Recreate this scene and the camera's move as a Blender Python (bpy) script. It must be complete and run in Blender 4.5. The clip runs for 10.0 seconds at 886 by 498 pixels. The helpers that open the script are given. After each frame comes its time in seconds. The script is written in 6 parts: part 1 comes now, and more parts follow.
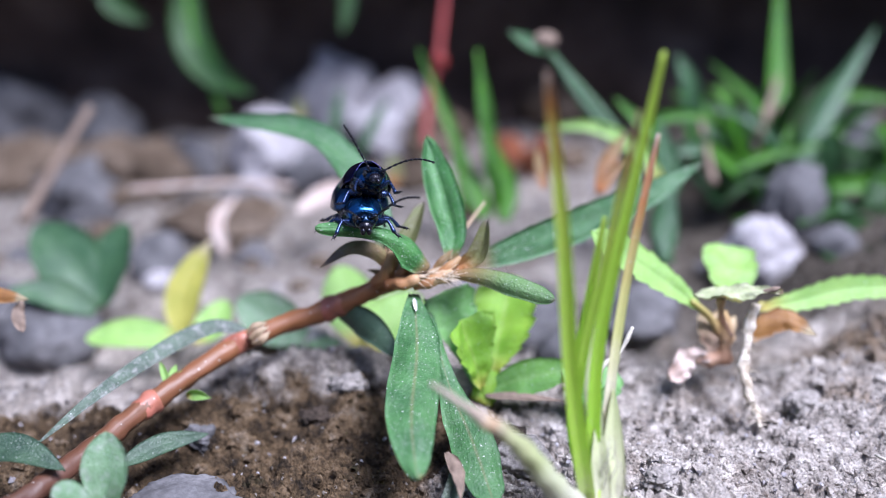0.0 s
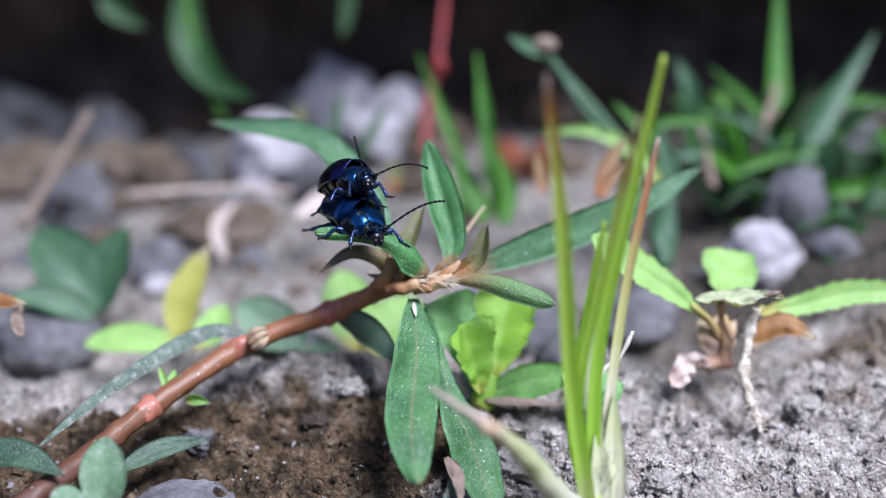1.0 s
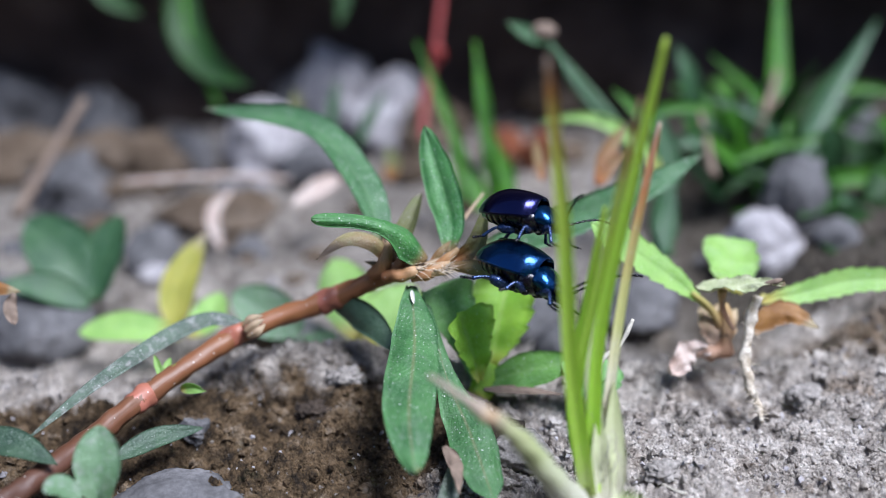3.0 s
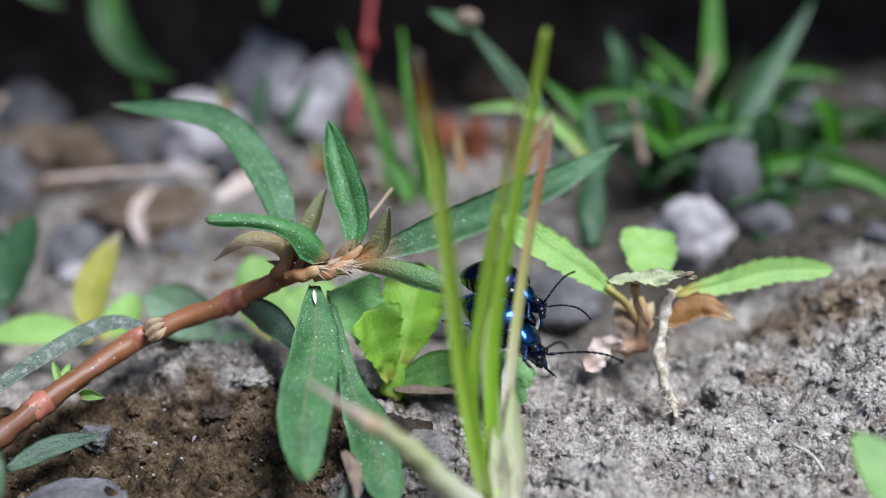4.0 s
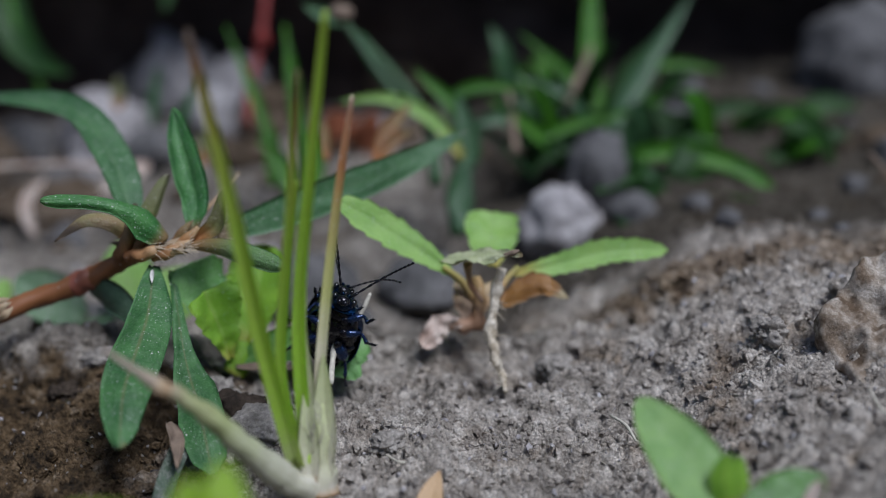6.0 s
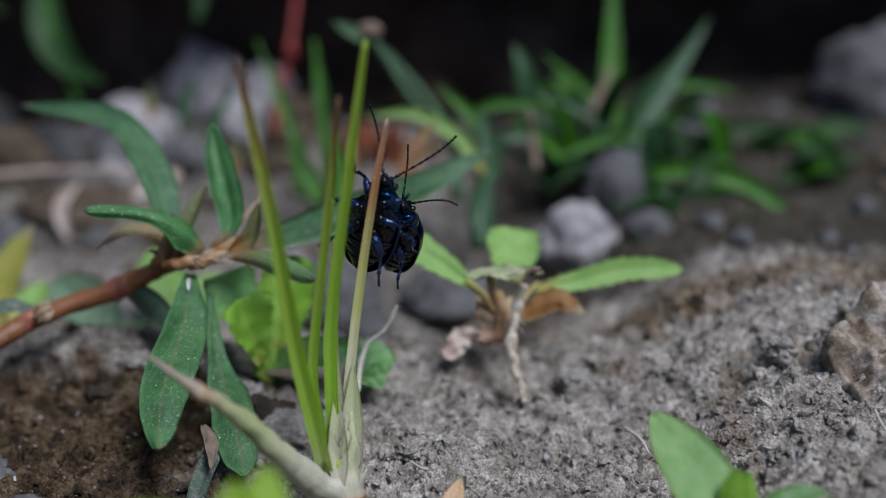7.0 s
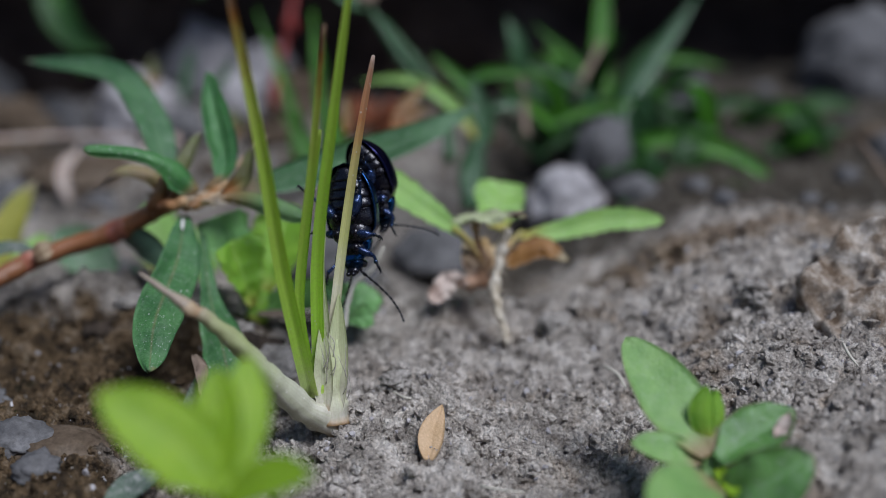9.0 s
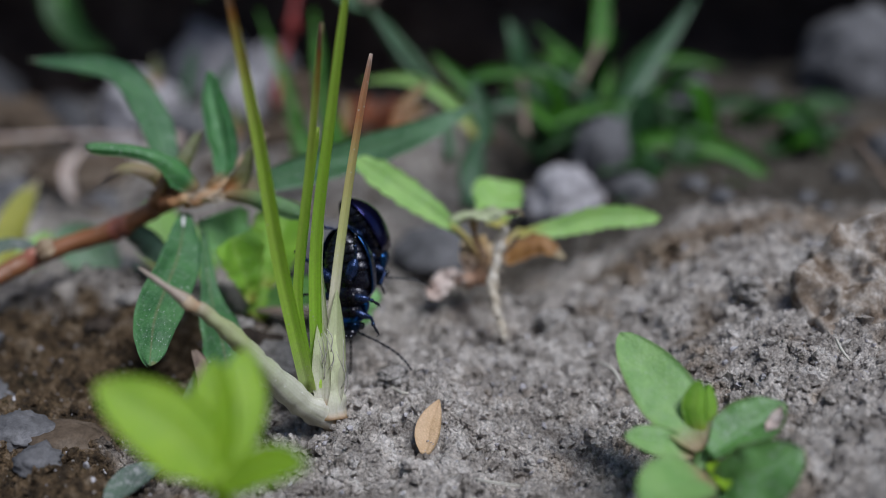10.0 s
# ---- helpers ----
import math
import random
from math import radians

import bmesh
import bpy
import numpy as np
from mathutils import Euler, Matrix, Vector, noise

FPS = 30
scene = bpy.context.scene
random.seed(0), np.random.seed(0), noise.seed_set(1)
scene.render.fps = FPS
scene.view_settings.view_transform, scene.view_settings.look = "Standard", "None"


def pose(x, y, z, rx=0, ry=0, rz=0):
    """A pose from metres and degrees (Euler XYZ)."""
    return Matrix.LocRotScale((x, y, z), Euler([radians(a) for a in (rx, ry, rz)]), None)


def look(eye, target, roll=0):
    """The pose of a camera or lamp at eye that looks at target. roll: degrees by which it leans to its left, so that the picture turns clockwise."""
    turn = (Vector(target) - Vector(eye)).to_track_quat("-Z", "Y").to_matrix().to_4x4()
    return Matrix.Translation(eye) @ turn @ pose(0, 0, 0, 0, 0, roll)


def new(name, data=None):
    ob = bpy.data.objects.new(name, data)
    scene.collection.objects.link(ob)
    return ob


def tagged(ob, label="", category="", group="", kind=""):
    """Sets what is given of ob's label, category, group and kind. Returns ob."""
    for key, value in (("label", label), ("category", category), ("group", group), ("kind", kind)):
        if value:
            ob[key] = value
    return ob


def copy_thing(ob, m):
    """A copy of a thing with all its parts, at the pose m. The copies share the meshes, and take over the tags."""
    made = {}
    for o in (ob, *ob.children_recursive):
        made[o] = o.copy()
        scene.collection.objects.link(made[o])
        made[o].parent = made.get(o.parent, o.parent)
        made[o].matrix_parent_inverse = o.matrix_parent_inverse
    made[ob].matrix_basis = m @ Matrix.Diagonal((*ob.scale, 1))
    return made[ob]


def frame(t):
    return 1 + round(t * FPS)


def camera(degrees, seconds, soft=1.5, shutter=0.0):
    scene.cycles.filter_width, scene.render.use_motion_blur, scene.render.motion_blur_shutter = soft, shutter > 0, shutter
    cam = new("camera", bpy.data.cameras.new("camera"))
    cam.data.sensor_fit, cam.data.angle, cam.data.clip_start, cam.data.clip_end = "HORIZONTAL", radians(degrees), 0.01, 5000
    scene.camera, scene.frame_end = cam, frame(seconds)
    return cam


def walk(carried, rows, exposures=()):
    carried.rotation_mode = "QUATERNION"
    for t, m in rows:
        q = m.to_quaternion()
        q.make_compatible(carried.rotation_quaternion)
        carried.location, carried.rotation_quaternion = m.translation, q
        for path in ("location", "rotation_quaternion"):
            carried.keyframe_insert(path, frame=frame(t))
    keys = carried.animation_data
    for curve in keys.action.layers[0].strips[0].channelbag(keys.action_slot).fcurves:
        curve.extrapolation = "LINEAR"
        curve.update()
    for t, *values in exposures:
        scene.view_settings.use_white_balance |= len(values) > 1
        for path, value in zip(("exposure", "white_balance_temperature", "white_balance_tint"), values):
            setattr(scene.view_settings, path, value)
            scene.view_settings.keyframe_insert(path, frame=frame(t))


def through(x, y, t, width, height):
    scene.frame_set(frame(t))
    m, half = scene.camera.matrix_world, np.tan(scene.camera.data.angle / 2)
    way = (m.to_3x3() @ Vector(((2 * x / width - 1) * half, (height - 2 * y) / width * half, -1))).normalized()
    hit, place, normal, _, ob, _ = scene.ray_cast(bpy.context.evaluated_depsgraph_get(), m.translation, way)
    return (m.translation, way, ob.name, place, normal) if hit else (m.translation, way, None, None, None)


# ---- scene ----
cam = camera(40.5, 10.0, soft=0.6)
cam.data.dof.use_dof = True
cam.data.dof.focus_distance = 0.0595
cam.data.dof.aperture_fstop = 20.0
METRES, EYE, TILT, LEAN, TURN = 0.0034, 0.03728, -27.0, 0.0, 0.0
ROWS = [
    (0, 0.0051, 0.0054, -0.0025, 0.0026, 0.0025, 0.0012),
    (0.5, 0.0068, 0.0067, -0.0109, 0.0042, 0.1519, 0.012),
    (1, 0.0014, 0.0306, -0.0184, -0.0229, 0.2661, 0.0258),
    (1.5, 0.0128, 0.0218, -0.0128, 0.0044, 0.293, 0.0397),
    (2, -0.004, -0.0006, -0.0116, -0.036, 0.3343, 0.022),
    (2.2, -0.004, -0.0006, -0.0116, -0.036, 0.3343, 0.022),
    (3.3, -0.0126, 0.5178, -0.0146, -0.2052, -0.4441, 0.0463),
    (3.5, 0.2192, 0.7068, 0.1158, -0.2404, -0.7079, 0.2057),
    (4, 1.2672, 0.7152, 0.1194, -0.6627, -0.977, 0.9904),
    (4.5, 2.7549, 0.391, -0.0519, -1.1867, -1.1087, 1.7874),
    (5, 3.1032, 0.2392, -0.1686, -1.224, -0.9991, 1.835),
    (5.5, 3.6644, 0.0058, -0.2682, -1.0156, -0.9662, 1.6075),
    (5.7, 3.7983, 0.0509, -0.3925, -0.8467, -0.6774, 1.6294),
    (6.8, 3.5112, -0.322, -0.4389, -0.4917, -0.3027, 0.0053),
    (7, 3.4928, -0.7379, -0.1572, -0.3296, -0.4005, 0.0046),
    (7.5, 3.4621, -1.6567, -0.6437, -0.0538, -0.0679, -0.2217),
    (8, 3.6568, -1.7472, -1.1184, 0.1094, 0.4898, -0.4177),
    (8.5, 3.7148, -1.5541, -1.2781, 0.0551, 0.721, -0.4927),
    (9, 3.8563, -1.3634, -1.4359, 0.048, 0.6473, -0.5397),
    (9.5, 4.019, -1.6144, -1.529, 0.1512, 0.7334, -0.5423),
    (10, 3.996, -1.5543, -1.528, 0.3463, 0.7692, -0.599),
]
def step_up(t):
    return min(max((t - 2.0) / 2.0, 0.0), 1.0)


EXPOSURES = [(t, s + 0.68, 5520 + 270 * step_up(t), 20 - 3 * min(t, 2.0) - 5 * step_up(t)) for t, s in [(0.0, 0.30), (1.0, 0.13), (2.0, 0.04), (3.3, -0.05), (4.0, -0.2), (4.5, -0.96), (5.5, -1.15), (7.0, -1.10), (10.0, -1.0)]]
walk(cam, [(t, pose(0, 0, EYE, TILT, LEAN, TURN) @ pose(METRES * x, METRES * y, METRES * z, 90 + pitch, roll, yaw)) for t, x, y, z, yaw, pitch, roll in ROWS], EXPOSURES)

# ---- light ----
world = bpy.data.worlds.new("world")
world.use_nodes = True
scene.world = world
sky = world.node_tree.nodes.new("ShaderNodeTexSky")
sky.sky_type = "NISHITA"
sky.sun_disc = False
sky.sun_elevation, sky.sun_rotation = radians(65), radians(131)
world.node_tree.links.new(sky.outputs[0], world.node_tree.nodes["Background"].inputs[0])
world.node_tree.nodes["Background"].inputs[1].default_value = 0.11
sun_data = bpy.data.lights.new("sun", "SUN")
sun_data.energy, sun_data.angle, sun_data.color = 4.4, radians(24), (1.0, 0.97, 0.94)
sun = new("sun", sun_data)
sun.matrix_world = look((0.32, -0.28, 0.90), (0, 0, 0))


# ---- building tools: lengths are in millimetres, turned into metres where a mesh is made ----
MM = 0.001
BASE = {}


def thing(name, at, label, category, group="", kind=""):
    """A top-level Empty at its base point (mm)."""
    ob = new(name)
    ob.empty_display_size = 0.001
    ob.location = Vector(at) * MM
    BASE[ob] = Vector(at)
    return tagged(ob, label, category, group, kind)


def mesh_of(name, geo, material, base=(0, 0, 0), smooth=True):
    verts, faces = geo[0], geo[1]
    co = (np.array([tuple(v) for v in verts], float) - np.array(tuple(base), float)) * MM
    me = bpy.data.meshes.new(name)
    me.from_pydata(co.tolist(), [], faces)
    if len(geo) > 2 and geo[2] is not None:
        uv = me.uv_layers.new(name="uv")
        ids = np.zeros(len(me.loops), int)
        me.loops.foreach_get("vertex_index", ids)
        uv.data.foreach_set("uv", np.array(geo[2], float)[ids].ravel())
    me.polygons.foreach_set("use_smooth", [smooth] * len(me.polygons))
    me.materials.append(material)
    me.update()
    return me


def part(name, geo, material, parent, label="", smooth=True, at=None):
    """One mesh under a thing or part; the geometry is given in the space of the whole place."""
    base = BASE[parent] if at is None else Vector(at)
    ob = new(name, mesh_of(name, geo, material, base, smooth))
    ob.parent = parent
    ob.location = (base - BASE[parent]) * MM
    BASE[ob] = base
    if label:
        tagged(ob, label)
    return ob


def solid(name, geo, material, at, label, category, group="", kind="", smooth=True):
    """A thing that is one mesh."""
    ob = new(name, mesh_of(name, geo, material, at, smooth))
    ob.location = Vector(at) * MM
    BASE[ob] = Vector(at)
    return tagged(ob, label, category, group, kind)


def joined(*geos):
    verts, faces, uvs = [], [], []
    for g in geos:
        k = len(verts)
        verts += list(g[0])
        faces += [tuple(i + k for i in f) for f in g[1]]
        uvs += list(g[2]) if len(g) > 2 and g[2] is not None else [(0.5, 0.5)] * len(g[0])
    return verts, faces, uvs


def step(a, b, x):
    u = min(max((x - a) / (b - a), 0.0), 1.0)
    return u * u * (3 - 2 * u)


def curve_points(pts, n):
    """A smooth curve through the given points."""
    p = [Vector(q) for q in pts]
    if len(p) == 2:
        return [p[0].lerp(p[1], i / n) for i in range(n + 1)]
    p = [2 * p[0] - p[1]] + p + [2 * p[-1] - p[-2]]
    spans = len(p) - 3
    out = []
    for i in range(n + 1):
        s = min(i / n * spans, spans - 1e-6)
        k = int(s)
        u = s - k
        a, b, c, d = p[k:k + 4]
        out.append(0.5 * (2 * b + (c - a) * u + (2 * a - 5 * b + 4 * c - d) * u ** 2 + (3 * b - a - 3 * c + d) * u ** 3))
    return out


def frames_of(spine, up):
    """Tangent, side and normal along a curve."""
    out = []
    side = None
    for i, p in enumerate(spine):
        t = (spine[min(i + 1, len(spine) - 1)] - spine[max(i - 1, 0)]).normalized()
        s = t.cross(Vector(up))
        if s.length < 0.15 and side is not None:
            s = side - t * side.dot(t)
        if side is not None and s.dot(side) < 0:
            s = -s
        s.normalize()
        if side is not None:
            s = (s + side).normalized()
            s = (s - t * s.dot(t)).normalized()
        side = s
        out.append((t, s, s.cross(t)))
    return out


def tube(pts, radii, n=24, sides=10, rough=0.0, seed=0, up=(0.3, 0.5, 0.81), flat=1.0):
    """A round stalk along a curve, with radii spread evenly over it and closed ends."""
    spine = curve_points(pts, n)
    fr = frames_of(spine, up)
    verts, faces, uvs = [], [], []
    for i, (p, (t, s, nn)) in enumerate(zip(spine, fr)):
        q = i / n * (len(radii) - 1)
        k = min(int(q), len(radii) - 2)
        r = radii[k] + (radii[k + 1] - radii[k]) * (q - k)
        for j in range(sides):
            a = 2 * math.pi * j / sides
            d = s * math.cos(a) + nn * math.sin(a) * flat
            rr = r * (1 + rough * noise.noise((p + d * r) * 1.7 + Vector((seed * 7.3, 0, 0))))
            verts.append(p + d * rr)
            uvs.append((i / n, j / sides))
    for i in range(n):
        for j in range(sides):
            k = (j + 1) % sides
            faces.append((i * sides + j, i * sides + k, (i + 1) * sides + k, (i + 1) * sides + j))
    faces.append(tuple(reversed(range(sides))))
    faces.append(tuple(n * sides + j for j in range(sides)))
    return verts, faces, uvs


SHAPES = {
    "tongue": ((0, 0.35), (0.2, 0.7), (0.45, 1.0), (0.65, 0.92), (0.87, 0.58), (0.96, 0.3), (1, 0.05)),
    "droop": ((0, 0.2), (0.1, 0.5), (0.25, 0.88), (0.48, 1.0), (0.62, 0.96), (0.78, 0.76), (0.9, 0.5), (0.97, 0.26), (1, 0.06)),
    "rolled": ((0, 0.25), (0.08, 0.8), (0.2, 1.0), (0.38, 0.58), (0.55, 0.42), (0.9, 0.4), (0.97, 0.3), (1, 0.1)),
    "slim": ((0, 0.2), (0.25, 0.7), (0.55, 1.0), (0.85, 0.85), (0.96, 0.5), (1, 0.08)),
    "fan": ((0, 0.16), (0.25, 0.3), (0.5, 0.58), (0.75, 0.9), (0.92, 1.0), (1, 0.86)),
    "block": ((0, 0.3), (0.3, 0.72), (0.6, 1.0), (0.88, 0.96), (0.97, 0.8), (1, 0.6)),
    "hang": ((0, 0.15), (0.3, 0.4), (0.5, 0.85), (0.75, 1.0), (0.92, 0.7), (1, 0.1)),
    "grass": ((0, 1.0), (0.25, 0.98), (0.55, 0.84), (0.85, 0.62), (0.98, 0.42), (1, 0.3)),
    "petioled": ((0, 0.16), (0.22, 0.2), (0.4, 0.62), (0.65, 1.0), (0.85, 0.92), (0.96, 0.55), (1, 0.1)),
}


def outline(kind, u):
    if kind in SHAPES:
        us, ws = zip(*SHAPES[kind])
        return float(np.interp(u, us, ws))
    if kind == "lance":
        return max(math.sin(math.pi * (0.05 + 0.95 * u) ** 0.85), 0.0) ** 0.8
    if kind == "oval":
        return max(math.sin(math.pi * (0.04 + 0.96 * u ** 1.1)), 0.0) ** 0.6
    if kind == "spoon":
        return 0.22 + 0.78 * step(0.0, 0.62, u) if u < 0.7 else max(1 - ((u - 0.7) / 0.3) ** 2.2, 0.0) ** 0.5
    if kind == "strap":
        return (0.75 + 0.25 * step(0, 0.3, u)) * (1 - step(0.55, 1.0, u) * 0.75)
    if kind == "blunt":
        return (0.3 + 0.7 * step(0.0, 0.35, u)) * max(1 - max((u - 0.45) / 0.55, 0) ** 2.3, 0.0) ** 0.75
    return 1.0


def leaf(pts, width, up=(0, 0, 1), kind="lance", fold=0.25, thick=0.12, teeth=0, tooth=0.0, wave=0.0, twist=(0, 0), n=26, m=8, seed=0, curl=0.0):
    """A blade with thickness, a keel, and if wanted teeth, waves and twist; uv runs along and across it."""
    n = max(n, teeth * 8)
    spine = curve_points(pts, n)
    fr = frames_of(spine, up)
    rows = []
    for i, (p, (t, s, nn)) in enumerate(zip(spine, fr)):
        u = i / n
        a = radians(twist[0] + (twist[1] - twist[0]) * u)
        s, nn = s * math.cos(a) + nn * math.sin(a), nn * math.cos(a) - s * math.sin(a)
        half = max(outline(kind, u), 0.02) * width / 2
        row = []
        for j in range(m + 1):
            v = 2 * j / m - 1
            w = half
            if teeth and abs(v) > 0.6:
                w *= 1 + tooth * ((u * teeth + (0.3 if v > 0 else 0)) % 1.0) * (abs(v) - 0.6) / 0.4
            lift = fold * abs(v) * half - curl * v * v * half
            ripple = wave * width * noise.noise(Vector((u * 5 + seed * 3.1, v * 1.3, seed))) * (0.3 + abs(v))
            rib = -0.25 * thick * math.exp(-(v / 0.12) ** 2)
            row.append((p + s * (v * w) + nn * (lift + ripple + rib), nn, thick * (0.35 + 0.65 * (1 - v * v)) * (0.5 + 0.5 * (1 - u)) + 0.5 * thick * math.exp(-(v / 0.15) ** 2)))
        rows.append(row)
    verts, uvs, faces = [], [], []
    for low in (0, 1):
        for i, row in enumerate(rows):
            for j, (p, nn, th) in enumerate(row):
                verts.append(p - nn * th * low)
                uvs.append((i / n, j / m))
    k, size = m + 1, (n + 1) * (m + 1)
    for i in range(n):
        for j in range(m):
            a, b, c, d = i * k + j, i * k + j + 1, (i + 1) * k + j + 1, (i + 1) * k + j
            faces.append((a, b, c, d))
            faces.append((size + d, size + c, size + b, size + a))
        for j, turned in ((0, 1), (m, 0)):
            a, d = i * k + j, (i + 1) * k + j
            f = (a, d, size + d, size + a)
            faces.append(f[::-1] if turned else f)
    for i, turned in ((0, 0), (n, 1)):
        for j in range(m):
            a, b = i * k + j, i * k + j + 1
            f = (a, size + a, size + b, b)
            faces.append(f[::-1] if turned else f)
    return verts, faces, uvs


def lump(centre, size, seed=0, detail=3, rough=0.25, scale=1.0, flat=1.0, turn=(0, 0, 0)):
    """An uneven stone: a ball pushed about by noise at several scales."""
    bm = bmesh.new()
    bmesh.ops.create_icosphere(bm, subdivisions=detail, radius=1.0)
    off = Vector((seed * 11.7, seed * 5.1, seed * 3.3))
    rot = Euler([radians(a) for a in turn]).to_matrix()
    verts = []
    for v in bm.verts:
        p = v.co.normalized()
        d = 1 + rough * (noise.noise(p * 1.3 * scale + off) + 0.5 * noise.noise(p * 3.1 * scale + off) + 0.28 * noise.noise(p * 7.3 * scale + off) + 0.14 * noise.noise(p * 15.0 * scale + off))
        q = p * d
        verts.append(Vector(centre) + rot @ Vector((q.x * size[0], q.y * size[1], q.z * size[2] * flat)))
    faces = [tuple(v.index for v in f.verts) for f in bm.faces]
    bm.free()
    return verts, faces


def ball(centre, size, rings=10, sides=14, axis=None):
    """An ellipsoid; axis: matrix that turns it."""
    verts, faces = [], []
    rot = axis if axis is not None else Matrix.Identity(3)
    for i in range(rings + 1):
        a = math.pi * i / rings
        for j in range(sides):
            b = 2 * math.pi * j / sides
            verts.append(Vector(centre) + rot @ Vector((math.cos(a) * size[0], math.sin(a) * math.cos(b) * size[1], math.sin(a) * math.sin(b) * size[2])))
    for i in range(rings):
        for j in range(sides):
            k = (j + 1) % sides
            faces.append((i * sides + j, (i + 1) * sides + j, (i + 1) * sides + k, i * sides + k))
    return verts, faces


def ground_z(x, y):
    """Height of the soil, in mm."""
    z = 4.3 * step(20, 33, x) * (1 - 0.6 * step(54, 75, y)) - 3.6 * step(57.5, 63, y + 1.2 * noise.noise(Vector((x * 0.2, 3.0, 0)))) * (1 - step(16, 27, x))
    z += -1.2 * step(-8, -22, x) - 1.5 * step(64, 85, y) * step(16, 27, x)
    z += 0.9 * noise.noise(Vector((x * 0.11, y * 0.11, 1.5)))
    # mossy mound under the red stem
    z += 1.7 * math.exp(-((x + 8.2) / 4.0) ** 2 - ((y - 57.2) / 1.7) ** 2) + 0.7 * math.exp(-((x + 3.5) / 3.0) ** 2 - ((y - 56.5) / 1.6) ** 2)
    z *= 1 - 0.7 * step(200, 400, abs(x) + abs(y))
    return z + 0.4 * noise.noise(Vector((x * 0.35, y * 0.35, 7.7)))


# ---- materials ----
def shader(name):
    m = bpy.data.materials.new(name)
    m.use_nodes = True
    nt = m.node_tree
    return m, nt, nt.nodes["Principled BSDF"]


def node(nt, kind, **values):
    n = nt.nodes.new(kind)
    for key, value in values.items():
        n.inputs[key.replace("_", " ")].default_value = value
    return n


def coords(nt, per_mm=1.0, out="Object"):
    tc = nt.nodes.new("ShaderNodeTexCoord")
    mp = nt.nodes.new("ShaderNodeMapping")
    mp.inputs["Scale"].default_value = (1000 * per_mm,) * 3
    nt.links.new(tc.outputs[out], mp.inputs["Vector"])
    return mp.outputs[0]


def grain(nt, per_mm, detail=4.0, rough=0.6, distort=0.0):
    n = node(nt, "ShaderNodeTexNoise", Scale=1.0, Detail=detail, Roughness=rough, Distortion=distort)
    nt.links.new(coords(nt, per_mm), n.inputs["Vector"])
    return n.outputs["Fac"]


def cells(nt, per_mm, feature="F1"):
    n = node(nt, "ShaderNodeTexVoronoi", Scale=1.0)
    n.feature = feature
    nt.links.new(coords(nt, per_mm), n.inputs["Vector"])
    return n


def ramp(nt, source, *stops):
    r = nt.nodes.new("ShaderNodeValToRGB")
    els = r.color_ramp.elements
    while len(els) < len(stops):
        els.new(0.5)
    for e, (at, col) in zip(els, stops):
        e.position, e.color = at, (*col, 1.0) if len(col) == 3 else col
    nt.links.new(source, r.inputs[0])
    return r.outputs[0]


def blend(nt, fac, a, b, how="MIX"):
    n = nt.nodes.new("ShaderNodeMix")
    n.data_type, n.blend_type = "RGBA", how
    for sock, value in ((n.inputs[0], fac), (n.inputs[6], a), (n.inputs[7], b)):
        if isinstance(value, bpy.types.NodeSocket):
            nt.links.new(value, sock)
        elif isinstance(value, (int, float)):
            sock.default_value = value
        else:
            sock.default_value = (*value, 1.0)
    return n.outputs[2]


def calc(nt, how, a, b=0.0, c=0.0):
    n = nt.nodes.new("ShaderNodeMath")
    n.operation = how
    for sock, value in zip(n.inputs, (a, b, c)):
        if isinstance(value, bpy.types.NodeSocket):
            nt.links.new(value, sock)
        else:
            sock.default_value = value
    return n.outputs[0]


def span(nt, source, a, b, lo=0.0, hi=1.0):
    n = node(nt, "ShaderNodeMapRange", From_Min=a, From_Max=b, To_Min=lo, To_Max=hi)
    n.interpolation_type = "SMOOTHSTEP"
    nt.links.new(source, n.inputs["Value"])
    return n.outputs[0]


def relief(nt, bsdf, height, strength=0.5, mm=0.05):
    b = node(nt, "ShaderNodeBump", Strength=strength, Distance=mm * MM)
    nt.links.new(height, b.inputs["Height"])
    nt.links.new(b.outputs[0], bsdf.inputs["Normal"])
    return b


